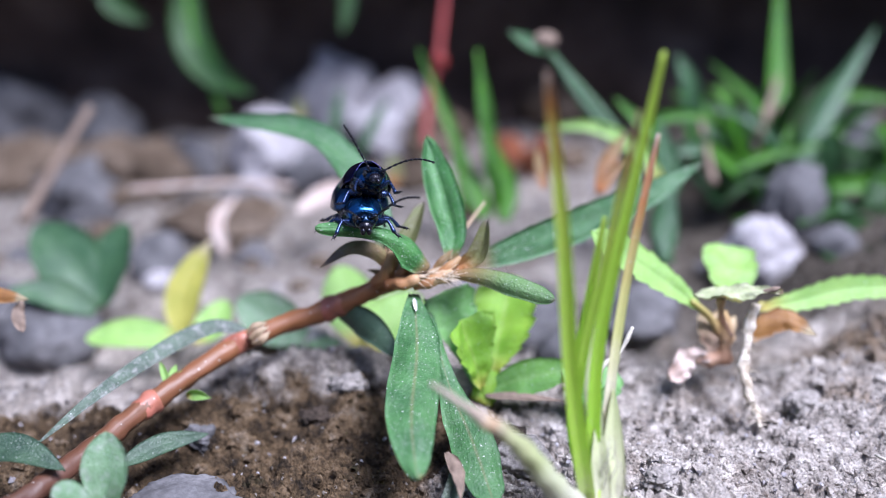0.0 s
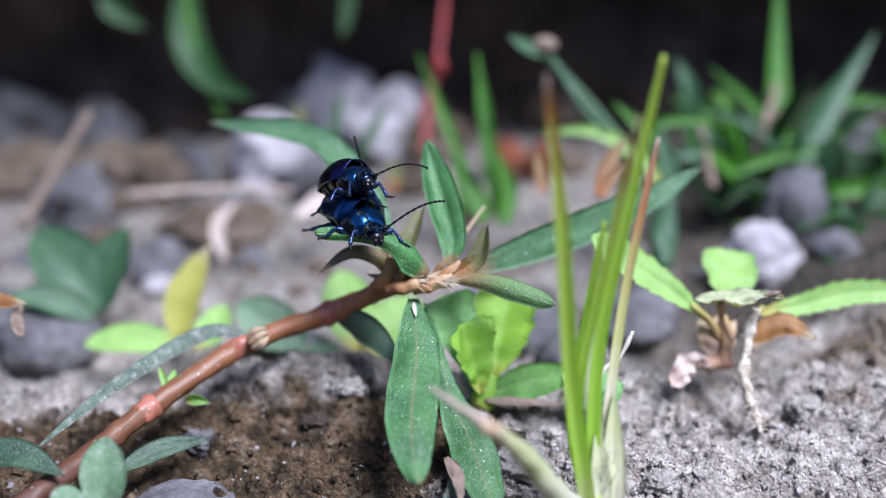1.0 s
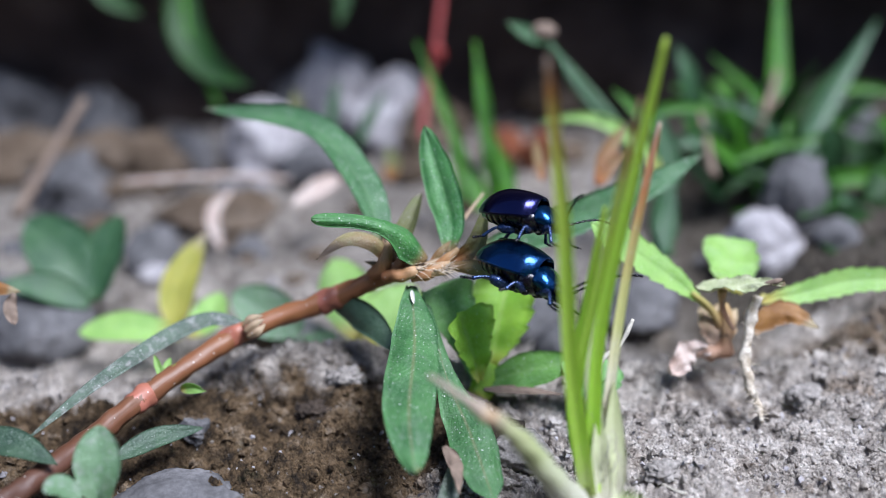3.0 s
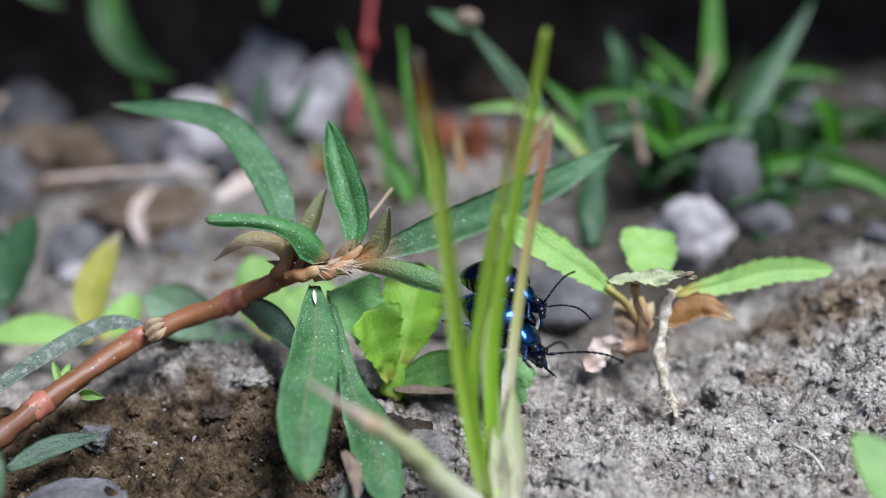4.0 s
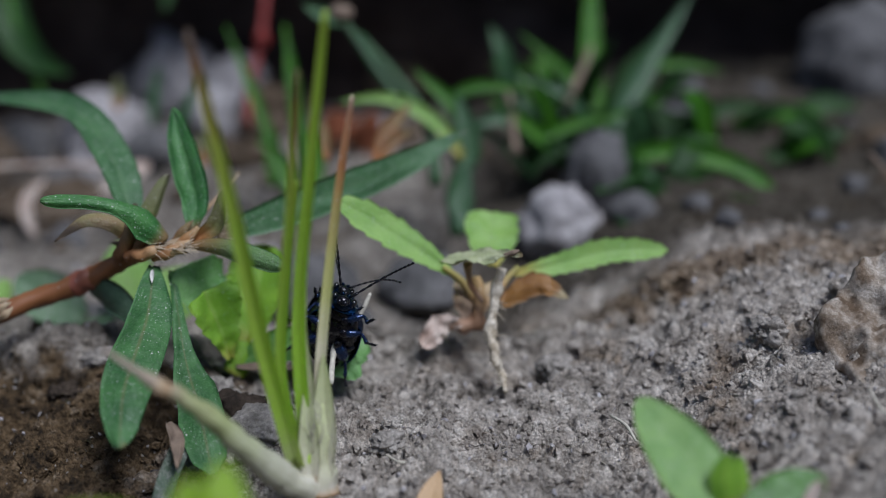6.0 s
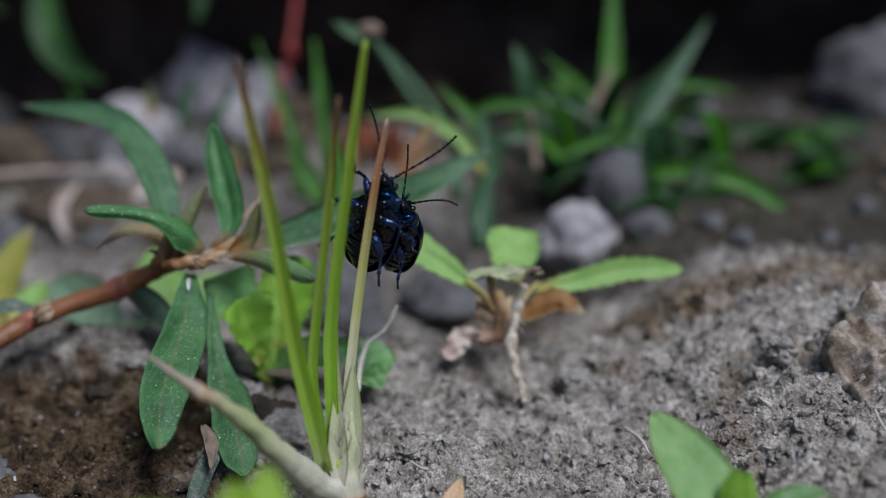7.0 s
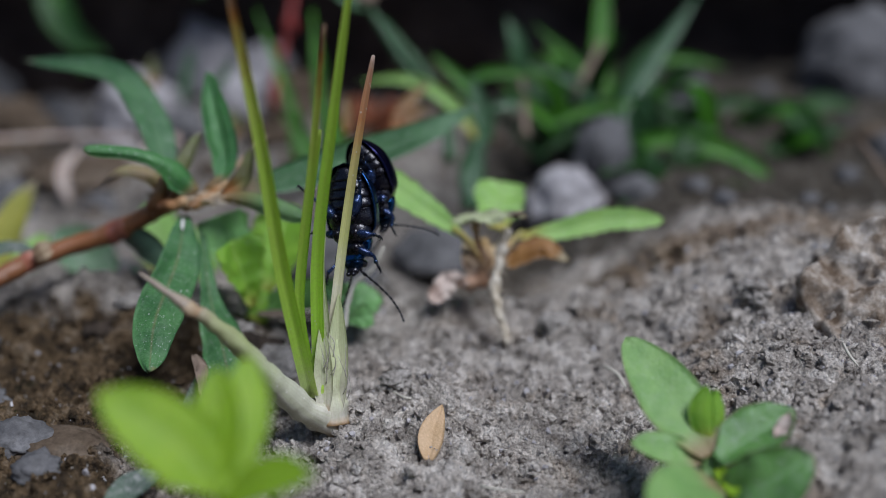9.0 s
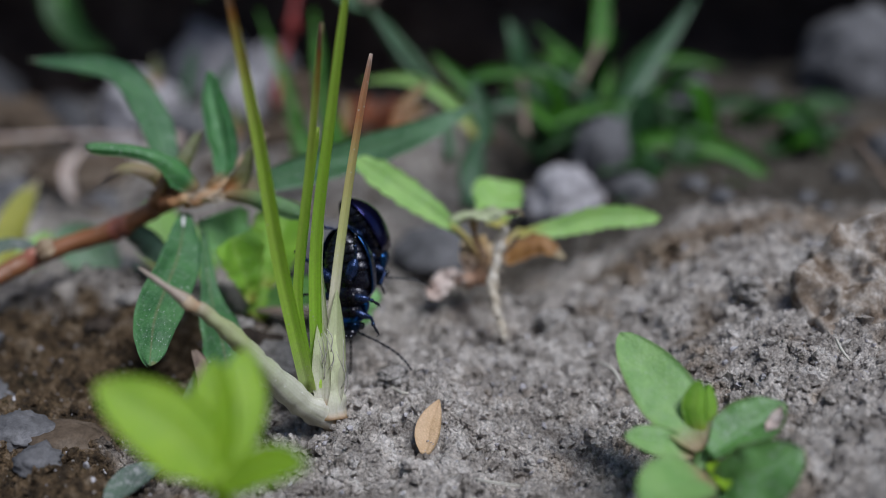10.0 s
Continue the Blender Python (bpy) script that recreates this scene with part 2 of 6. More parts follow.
def leaf_material(name, light, dark, tip=None, rib=None, tip_from=0.85, speck=0.5, through=0.3, rough=0.42, edge=None, base=None, dust=0.0, base_to=0.3):
    m, nt, p = shader(name)
    tc = nt.nodes.new("ShaderNodeTexCoord")
    sep = nt.nodes.new("ShaderNodeSeparateXYZ")
    nt.links.new(tc.outputs["UV"], sep.inputs[0])
    u, v = sep.outputs[0], sep.outputs[1]
    across = calc(nt, "ABSOLUTE", calc(nt, "SUBTRACT", v, 0.5))
    col = blend(nt, span(nt, grain(nt, 0.7, 5, 0.65), 0.35, 0.68), light, dark)
    fine = grain(nt, 9, 3, 0.7)
    col = blend(nt, span(nt, fine, 0.4, 0.75, 0.0, 0.3), col, [c * 0.65 for c in dark])
    pores = cells(nt, 7.0)
    col = blend(nt, span(nt, pores.outputs["Distance"], 0.45, 0.1, 0.0, 0.22), col, [min(c * 1.5 + 0.05, 1) for c in light])
    # side veins: slanted lines from the rib
    wavy = calc(nt, "SINE", calc(nt, "MULTIPLY", calc(nt, "SUBTRACT", u, calc(nt, "MULTIPLY", across, 0.55)), 88.0))
    vein = span(nt, wavy, 0.72, 1.0)
    col = blend(nt, calc(nt, "MULTIPLY", vein, 0.06), col, [min(c * 1.7 + 0.02, 1) for c in light])
    if rib:
        col = blend(nt, span(nt, across, 0.06, 0.0, 0.0, 0.5), col, rib)
    if base:
        col = blend(nt, span(nt, u, base_to, 0.02), col, base)
    if tip:
        noisy = calc(nt, "ADD", u, calc(nt, "MULTIPLY", calc(nt, "SUBTRACT", grain(nt, 1.5), 0.5), 0.25))
        col = blend(nt, span(nt, noisy, tip_from, min(tip_from + 0.15, 1.1)), col, tip)
    if edge:
        col = blend(nt, span(nt, across, 0.46, 0.5, 0, 0.45), col, edge)
    if dust:
        col = blend(nt, span(nt, grain(nt, 2.2, 6, 0.75), 0.46, 0.72, 0.0, dust), col, (0.42, 0.40, 0.40))
    if speck:
        vor = cells(nt, 3.2)
        dots = span(nt, vor.outputs["Distance"], 0.16, 0.08)
        some = span(nt, vor.outputs["Color"], 0.62, 0.7)
        col = blend(nt, calc(nt, "MULTIPLY", calc(nt, "MULTIPLY", dots, some), speck), col, (0.75, 0.76, 0.72))
        tiny = cells(nt, 8.5)
        col = blend(nt, calc(nt, "MULTIPLY", calc(nt, "MULTIPLY", span(nt, tiny.outputs["Distance"], 0.3, 0.15), span(nt, tiny.outputs["Color"], 0.66, 0.7)), speck * 0.6), col, (0.7, 0.72, 0.68))
    nt.links.new(col, p.inputs["Base Color"])
    p.inputs["Roughness"].default_value = rough
    nt.links.new(span(nt, fine, 0.3, 0.8, rough - 0.1, rough + 0.2), p.inputs["Roughness"])
    height = calc(nt, "ADD", calc(nt, "ADD", calc(nt, "MULTIPLY", fine, 0.8), calc(nt, "MULTIPLY", vein, -0.1)), calc(nt, "MULTIPLY", pores.outputs["Distance"], -0.6))
    relief(nt, p, height, 0.8, 0.06)
    t = nt.nodes.new("ShaderNodeBsdfTranslucent")
    nt.links.new(blend(nt, 0.55, col, [min(light[0] * 1.6 + 0.05, 1), min(light[1] * 1.9 + 0.05, 1), light[2] * 0.6]), t.inputs[0])
    mix = nt.nodes.new("ShaderNodeMixShader")
    mix.inputs[0].default_value = through
    out = nt.nodes["Material Output"]
    nt.links.new(p.outputs[0], mix.inputs[1])
    nt.links.new(t.outputs[0], mix.inputs[2])
    nt.links.new(mix.outputs[0], out.inputs[0])
    return m


def rough_material(name, stops, per_mm=1.0, rough=0.85, bump=0.6, mm=0.15, fine=8.0):
    """Stone, soil, bark: colours by noise at two scales, with relief."""
    m, nt, p = shader(name)
    big, small = grain(nt, per_mm, 6, 0.62), grain(nt, fine, 4, 0.7)
    col = ramp(nt, big, *stops)
    col = blend(nt, span(nt, small, 0.3, 0.7, 0.0, 0.5), col, [c * 0.5 for c in stops[0][1]])
    nt.links.new(col, p.inputs["Base Color"])
    p.inputs["Roughness"].default_value = rough
    p.inputs["Specular IOR Level"].default_value = 0.15
    relief(nt, p, calc(nt, "ADD", big, calc(nt, "MULTIPLY", small, 0.5)), bump, mm)
    return m


def soil_material():
    m, nt, p = shader("soil")
    tc = nt.nodes.new("ShaderNodeTexCoord")
    sep = nt.nodes.new("ShaderNodeSeparateXYZ")
    nt.links.new(tc.outputs["Object"], sep.inputs[0])
    x = calc(nt, "MULTIPLY", sep.outputs[0], 1000)
    y = calc(nt, "MULTIPLY", sep.outputs[1], 1000)
    big = grain(nt, 0.16, 5, 0.6)
    mid = grain(nt, 0.8, 6, 0.7)
    small = grain(nt, 5.0, 5, 0.75)
    grey = ramp(nt, mid, (0.32, (0.24, 0.21, 0.185)), (0.5, (0.60, 0.545, 0.495)), (0.62, (0.93, 0.87, 0.81)))
    rust = ramp(nt, mid, (0.36, (0.03, 0.022, 0.015)), (0.46, (0.092, 0.062, 0.034)), (0.56, (0.205, 0.14, 0.078)), (0.68, (0.34, 0.27, 0.195)))
    # rusty, mossy ground to the west, and in blotches elsewhere
    west = span(nt, calc(nt, "ADD", x, calc(nt, "MULTIPLY", calc(nt, "SUBTRACT", big, 0.5), 26.0)), 5.0, -1.0)
    blot = calc(nt, "MULTIPLY", span(nt, grain(nt, 0.23, 4, 0.6), 0.52, 0.66, 0.0, 0.6), span(nt, x, 6.0, 24.0, 0.25, 1.0))
    col = blend(nt, west, grey, rust)
    ochre = ramp(nt, mid, (0.34, (0.12, 0.075, 0.04)), (0.5, (0.34, 0.235, 0.14)), (0.68, (0.56, 0.44, 0.32)))
    col = blend(nt, calc(nt, "MULTIPLY", blot, calc(nt, "SUBTRACT", 1.0, west)), col, ochre)
    band = calc(nt, "MULTIPLY", calc(nt, "MULTIPLY", span(nt, calc(nt, "ADD", y, calc(nt, "MULTIPLY", calc(nt, "SUBTRACT", grain(nt, 0.3, 5), 0.5), 12.0)), 57.5, 59.5), span(nt, y, 64.0, 61.0)), span(nt, x, 12.0, 19.0, 0.0, 0.7))
    crest = calc(nt, "MULTIPLY", span(nt, calc(nt, "ADD", y, calc(nt, "MULTIPLY", calc(nt, "SUBTRACT", grain(nt, 0.5, 5), 0.5), 6.0)), 55.0, 56.5), span(nt, x, 6.0, 2.0, 0.0, 0.85))
    col = blend(nt, crest, col, grey)
    col = blend(nt, band, col, ochre)
    # shade over the rear ground, put into the soil's colour
    rear_shade = span(nt, calc(nt, "ADD", calc(nt, "SUBTRACT", y, span(nt, x, 14.0, 4.0, 0.0, 9.0)), calc(nt, "MULTIPLY", calc(nt, "SUBTRACT", big, 0.5), 20.0)), 61.5, 68.0, 0.0, 0.9)
    rear_shade = calc(nt, "MULTIPLY", rear_shade, span(nt, x, 19.0, 11.0, 1.0, 0.45))
    col = blend(nt, rear_shade, col, ramp(nt, mid, (0.3, (0.026, 0.021, 0.015)), (0.5, (0.062, 0.050, 0.034)), (0.75, (0.14, 0.118, 0.085))))
    moss = span(nt, grain(nt, 0.5, 5, 0.7), 0.60, 0.72, 0.0, 0.55)
    moss = calc(nt, "MULTIPLY", moss, span(nt, x, 10.0, 2.0, 0.3, 1.0))
    col = blend(nt, moss, col, (0.055, 0.06, 0.025))
    black = span(nt, grain(nt, 0.42, 6, 0.75), 0.36, 0.28, 0.0, 0.7)
    col = blend(nt, calc(nt, "MULTIPLY", black, span(nt, x, 8.0, -2.0, 0.25, 1.0)), col, (0.016, 0.014, 0.013))
    bits = cells(nt, 5.5)
    col = blend(nt, 0.45, col, ramp(nt, bits.outputs["Color"], (0.15, (0.62, 0.60, 0.58)), (0.45, (1.05, 1.0, 0.97)), (0.85, (1.35, 1.3, 1.25))), "MULTIPLY")
    pale = cells(nt, 2.4)
    some = span(nt, pale.outputs["Color"], 0.72, 0.76)
    dots = calc(nt, "MULTIPLY", span(nt, pale.outputs["Distance"], 0.3, 0.15), some)
    col = blend(nt, calc(nt, "MULTIPLY", dots, 0.5), col, (0.62, 0.58, 0.54))
    col = blend(nt, span(nt, small, 0.42, 0.70, 0.0, 0.18), col, (0.09, 0.078, 0.07))
    # beyond the wall and far to the sides: plain dry earth
    away = calc(nt, "MAXIMUM", calc(nt, "ABSOLUTE", x), calc(nt, "ABSOLUTE", y))
    earth = ramp(nt, grain(nt, 0.004, 6, 0.65), (0.3, (0.13, 0.10, 0.08)), (0.5, (0.22, 0.18, 0.15)), (0.7, (0.32, 0.27, 0.23)))
    col = blend(nt, span(nt, away, 110.0, 180.0), col, earth)
    nt.links.new(col, p.inputs["Base Color"])
    p.inputs["Roughness"].default_value = 0.93
    p.inputs["Specular IOR Level"].default_value = 0.2
    crumb = calc(nt, "ADD", cells(nt, 4.5).outputs["Distance"], calc(nt, "MULTIPLY", bits.outputs["Distance"], 0.8))
    relief(nt, p, calc(nt, "SUBTRACT", calc(nt, "ADD", calc(nt, "MULTIPLY", mid, 0.5), small), calc(nt, "MULTIPLY", crumb, 0.5)), 1.0, 0.5)
    return m


def beetle_material(name, base, rough, metal=0.9, pits=22.0, strength=0.4):
    m, nt, p = shader(name)
    col = blend(nt, grain(nt, 0.9, 3), base, [base[0] * 1.6, base[1] * 0.75, base[2] * 0.8])
    nt.links.new(col, p.inputs["Base Color"])
    p.inputs["Metallic"].default_value = metal
    p.inputs["Coat Weight"].default_value = 0.2
    p.inputs["Coat Roughness"].default_value = 0.08
    nt.links.new(span(nt, grain(nt, 6, 3), 0.3, 0.7, rough - 0.05, rough + 0.1), p.inputs["Roughness"])
    relief(nt, p, span(nt, cells(nt, pits / 2).outputs["Distance"], 0.1, 0.5), strength, 0.02)
    return m


def plain(name, base, rough=0.5, metal=0.0, per_mm=3.0, bump=0.3, vary=0.35):
    m, nt, p = shader(name)
    g = grain(nt, per_mm, 5, 0.65)
    nt.links.new(blend(nt, span(nt, g, 0.3, 0.7), base, [c * (1 - vary) for c in base]), p.inputs["Base Color"])
    p.inputs["Roughness"].default_value, p.inputs["Metallic"].default_value = rough, metal
    relief(nt, p, g, bump, 0.04)
    return m


def stalk_material(name, stops, rough=0.4, streak=0.35, through=0.15):
    """Colours along a stalk by its uv, with long streaks and grain."""
    m, nt, p = shader(name)
    tc = nt.nodes.new("ShaderNodeTexCoord")
    sep = nt.nodes.new("ShaderNodeSeparateXYZ")
    nt.links.new(tc.outputs["UV"], sep.inputs[0])
    u = calc(nt, "ADD", sep.outputs[0], calc(nt, "MULTIPLY", calc(nt, "SUBTRACT", grain(nt, 0.8, 4), 0.5), 0.16))
    col = ramp(nt, u, *stops)
    mp = nt.nodes.new("ShaderNodeMapping")
    mp.inputs["Scale"].default_value = (1.5, 14.0, 1.0)
    nt.links.new(tc.outputs["UV"], mp.inputs["Vector"])
    lines = node(nt, "ShaderNodeTexNoise", Scale=1.0, Detail=4.0, Roughness=0.6)
    nt.links.new(mp.outputs[0], lines.inputs["Vector"])
    col = blend(nt, span(nt, lines.outputs["Fac"], 0.4, 0.65, 0.0, streak), col, (0.75, 0.78, 0.62), "MULTIPLY")
    fine = grain(nt, 7, 4, 0.7)
    col = blend(nt, span(nt, fine, 0.4, 0.75, 0.0, 0.2), col, [c * 0.45 for c in stops[0][1][:3]])
    vor = cells(nt, 3.0)
    col = blend(nt, calc(nt, "MULTIPLY", span(nt, vor.outputs["Distance"], 0.2, 0.1), span(nt, vor.outputs["Color"], 0.68, 0.72, 0, 0.6)), col, (0.72, 0.7, 0.64))
    nt.links.new(col, p.inputs["Base Color"])
    p.inputs["Roughness"].default_value = rough
    relief(nt, p, calc(nt, "ADD", lines.outputs["Fac"], calc(nt, "MULTIPLY", fine, 0.5)), 0.5, 0.08)
    t = nt.nodes.new("ShaderNodeBsdfTranslucent")
    nt.links.new(col, t.inputs[0])
    mix = nt.nodes.new("ShaderNodeMixShader")
    mix.inputs[0].default_value = through
    nt.links.new(p.outputs[0], mix.inputs[1])
    nt.links.new(t.outputs[0], mix.inputs[2])
    nt.links.new(mix.outputs[0], nt.nodes["Material Output"].inputs[0])
    return m


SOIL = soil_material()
WALL = rough_material("wall", [(0.3, (0.028, 0.021, 0.019)), (0.5, (0.07, 0.05, 0.043)), (0.7, (0.14, 0.108, 0.094))], 0.15, 0.85, 0.5, 0.4, 1.2)
PALE_STONE = rough_material("pale_stone", [(0.3, (0.20, 0.185, 0.19)), (0.5, (0.42, 0.395, 0.405)), (0.75, (0.62, 0.59, 0.60))], 0.5, 0.85, 0.5, 0.2, 3.0)
GREY_STONE = rough_material("grey_stone", [(0.3, (0.07, 0.068, 0.07)), (0.5, (0.145, 0.14, 0.144)), (0.75, (0.25, 0.24, 0.245))], 0.4, 0.88, 0.6, 0.2, 3.0)
BROWN_STONE = rough_material("brown_stone", [(0.3, (0.06, 0.043, 0.029)), (0.5, (0.125, 0.092, 0.065)), (0.75, (0.21, 0.17, 0.135))], 0.4, 0.9, 0.6, 0.2, 3.0)
RUST_BIT = rough_material("rust_fragment", [(0.3, (0.12, 0.04, 0.02)), (0.5, (0.21, 0.07, 0.035)), (0.75, (0.30, 0.14, 0.08))], 0.5, 0.9, 0.5, 0.15, 3.0)
CLOD = rough_material("clod", [(0.3, (0.16, 0.145, 0.13)), (0.5, (0.34, 0.31, 0.285)), (0.75, (0.50, 0.47, 0.44))], 1.0, 0.95, 0.8, 0.15, 6.0)
MUD = rough_material("rusty_mud", [(0.36, (0.125, 0.088, 0.06)), (0.45, (0.24, 0.19, 0.148)), (0.54, (0.39, 0.34, 0.29)), (0.66, (0.58, 0.53, 0.485))], 0.7, 0.95, 0.7, 0.3, 5.0)
DARK_CLOD = rough_material("dark_clod", [(0.3, (0.022, 0.018, 0.015)), (0.5, (0.06, 0.045, 0.035)), (0.75, (0.14, 0.11, 0.09))], 0.9, 0.95, 0.8, 0.15, 6.0)

KNOT_LEAF = leaf_material("knotweed_leaf", (0.085, 0.245, 0.065), (0.04, 0.15, 0.038), base=(0.25, 0.17, 0.08), base_to=0.14, tip=(0.19, 0.12, 0.11), tip_from=0.95, rib=(0.11, 0.26, 0.085), speck=0.8, through=0.2, dust=0.08, rough=0.42)
ARCH_LEAF = leaf_material("arching_leaf", (0.08, 0.185, 0.075), (0.04, 0.12, 0.043), base=(0.22, 0.16, 0.09), base_to=0.12, tip=(0.20, 0.11, 0.12), tip_from=0.93, rib=(0.11, 0.21, 0.09), speck=0.9, through=0.16, dust=0.16, rough=0.48)
SIDE_LEAF = leaf_material("side_leaf", (0.13, 0.235, 0.08), (0.08, 0.165, 0.055), base=(0.28, 0.145, 0.06), base_to=0.6, tip=(0.16, 0.11, 0.10), tip_from=0.93, speck=0.5, through=0.15, dust=0.15, rough=0.46)
DROOP_LEAF = leaf_material("drooping_leaf", (0.075, 0.195, 0.062), (0.038, 0.12, 0.037), tip=(0.32, 0.17, 0.07), tip_from=0.975, rib=(0.18, 0.17, 0.08), speck=1.0, through=0.14, dust=0.13, rough=0.46)
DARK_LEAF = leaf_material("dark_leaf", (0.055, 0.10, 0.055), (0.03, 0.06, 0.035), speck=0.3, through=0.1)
GREY_LEAF = leaf_material("withered_leaf", (0.09, 0.13, 0.09), (0.05, 0.075, 0.055), speck=0.5, through=0.05, dust=0.6, rough=0.55)
BUD = leaf_material("bud", (0.20, 0.15, 0.06), (0.24, 0.11, 0.045), tip=(0.14, 0.10, 0.07), base=(0.38, 0.15, 0.055), speck=0.15, through=0.25)
OLIVE = leaf_material("olive_bud", (0.17, 0.19, 0.065), (0.13, 0.12, 0.05), tip=(0.22, 0.18, 0.16), tip_from=0.86, base=(0.40, 0.16, 0.05), base_to=0.5, speck=0.3, through=0.25, dust=0.15)
SHEATH_BASE = stalk_material("orange_brown_sheath", [(0.0, (0.38, 0.15, 0.06)), (0.5, (0.46, 0.235, 0.10)), (1.0, (0.54, 0.37, 0.21))], 0.5, 0.6, 0.2)
HAIR = plain("pale_hair", (0.72, 0.60, 0.46), 0.6, 0, 6.0, 0.2, 0.2)
FROSTED = leaf_material("frosted_leaf", (0.25, 0.47, 0.17), (0.15, 0.34, 0.10), speck=1.0, through=0.3, dust=0.22, edge=(0.40, 0.48, 0.32), rough=0.5)
MEADOW = leaf_material("meadow_leaf", (0.16, 0.34, 0.07), (0.10, 0.25, 0.05), speck=0.8, through=0.3, dust=0.12, rib=(0.24, 0.38, 0.13))
CURL = leaf_material("curled_leaf", (0.24, 0.23, 0.10), (0.26, 0.17, 0.09), tip=(0.17, 0.12, 0.08), tip_from=0.7, base=(0.34, 0.16, 0.08), speck=0.3, through=0.15)
# orange turning red-brown; the dark last stops put the low end's shade into colour
STEM = stalk_material("red_stem", [(0.0, (0.42, 0.21, 0.10)), (0.3, (0.36, 0.145, 0.06)), (0.6, (0.22, 0.09, 0.042)), (0.8, (0.12, 0.05, 0.03)), (1.0, (0.08, 0.04, 0.03))], 0.42, 0.6, 0.1)
NODE = stalk_material("red_node", [(0.0, (0.40, 0.155, 0.10)), (1.0, (0.38, 0.125, 0.085))], 0.4, 0.3, 0.1)
SHEATH = stalk_material("papery_sheath", [(0.0, (0.46, 0.30, 0.18)), (1.0, (0.58, 0.46, 0.32))], 0.6, 0.5, 0.25)
PAPER = stalk_material("pink_papery_sheath", [(0.0, (0.56, 0.40, 0.32)), (0.5, (0.58, 0.40, 0.26)), (1.0, (0.64, 0.52, 0.34))], 0.6, 0.6, 0.35)
FRESH = leaf_material("fresh_leaf", (0.35, 0.56, 0.065), (0.25, 0.46, 0.05), speck=0.5, through=0.48, rib=(0.40, 0.54, 0.12), base=(0.50, 0.48, 0.10), base_to=0.35, edge=(0.50, 0.62, 0.20), dust=0.05)
PALE_GREEN = leaf_material("pale_green_leaf", (0.37, 0.57, 0.16), (0.27, 0.47, 0.115), speck=0.8, through=0.38, rib=(0.36, 0.52, 0.18), base=(0.50, 0.40, 0.10), edge=(0.50, 0.62, 0.34), dust=0.1)
DULL = leaf_material("dull_leaf", (0.16, 0.27, 0.14), (0.10, 0.20, 0.095), speck=0.8, through=0.25, dust=0.55)
OXIDE = leaf_material("orange_brown_leaf", (0.36, 0.18, 0.05), (0.26, 0.115, 0.038), tip=(0.4, 0.33, 0.2), tip_from=0.75, speck=0.4, through=0.3, edge=(0.45, 0.4, 0.3))
DRIED = leaf_material("dried_leaf", (0.54, 0.55, 0.37), (0.38, 0.43, 0.22), tip=(0.34, 0.2, 0.12), tip_from=0.9, speck=0.6, through=0.15, rough=0.7)
DEAD = leaf_material("dead_leaf", (0.62, 0.53, 0.48), (0.46, 0.33, 0.28), speck=0.5, through=0.15, rough=0.75)
SUCCULENT = leaf_material("succulent_leaf", (0.27, 0.44, 0.14), (0.18, 0.34, 0.095), speck=0.5, through=0.28, edge=(0.36, 0.32, 0.2), base=(0.33, 0.24, 0.13), rough=0.42, dust=0.14)
DEEP = leaf_material("deep_green_leaf", (0.13, 0.28, 0.07), (0.08, 0.19, 0.045), speck=0.4, through=0.22, edge=(0.32, 0.20, 0.14), rib=(0.17, 0.32, 0.12), rough=0.3, dust=0.3, tip=(0.32, 0.24, 0.18), tip_from=0.93)
LIME = leaf_material("lime_leaf", (0.34, 0.50, 0.025), (0.26, 0.42, 0.02), speck=0.1, through=0.4, rib=(0.38, 0.5, 0.12))
CROWN = stalk_material("bare_crown", [(0.0, (0.48, 0.33, 0.26)), (0.4, (0.46, 0.25, 0.15)), (1.0, (0.50, 0.34, 0.15))], 0.7, 0.7, 0.2)
PETIOLE = stalk_material("yellow_petiole", [(0.0, (0.54, 0.33, 0.17)), (1.0, (0.52, 0.50, 0.15))], 0.45, 0.4, 0.3)
ROOT = rough_material("pale_root", [(0.3, (0.34, 0.27, 0.19)), (0.48, (0.62, 0.54, 0.43)), (0.66, (0.80, 0.74, 0.65))], 1.6, 0.9, 0.9, 0.16, 7.0)
BLADE = stalk_material("grass_blade", [(0.0, (0.72, 0.78, 0.42)), (0.15, (0.66, 0.88, 0.15)), (0.6, (0.67, 0.87, 0.15)), (0.8, (0.72, 0.80, 0.19)), (0.93, (0.50, 0.25, 0.07)), (1.0, (0.36, 0.27, 0.22))], 0.35, 0.4, 0.68)
BLADE_GREEN = stalk_material("green_blade", [(0.0, (0.72, 0.76, 0.44)), (0.15, (0.63, 0.88, 0.13)), (0.6, (0.64, 0.88, 0.13)), (1.0, (0.68, 0.84, 0.16))], 0.35, 0.4, 0.7)
STRAW = stalk_material("straw_blade", [(0.0, (0.80, 0.75, 0.66)), (0.3, (0.80, 0.75, 0.58)), (0.45, (0.64, 0.64, 0.26)), (0.62, (0.62, 0.52, 0.20)), (0.75, (0.56, 0.25, 0.10)), (0.95, (0.50, 0.28, 0.18)), (1.0, (0.55, 0.48, 0.44))], 0.5, 0.6, 0.35)
WHITE_SHEATH = stalk_material("white_sheath", [(0.0, (0.58, 0.34, 0.16)), (0.12, (0.76, 0.72, 0.62)), (0.6, (0.68, 0.70, 0.46)), (1.0, (0.6, 0.65, 0.36))], 0.55, 0.6, 0.35)
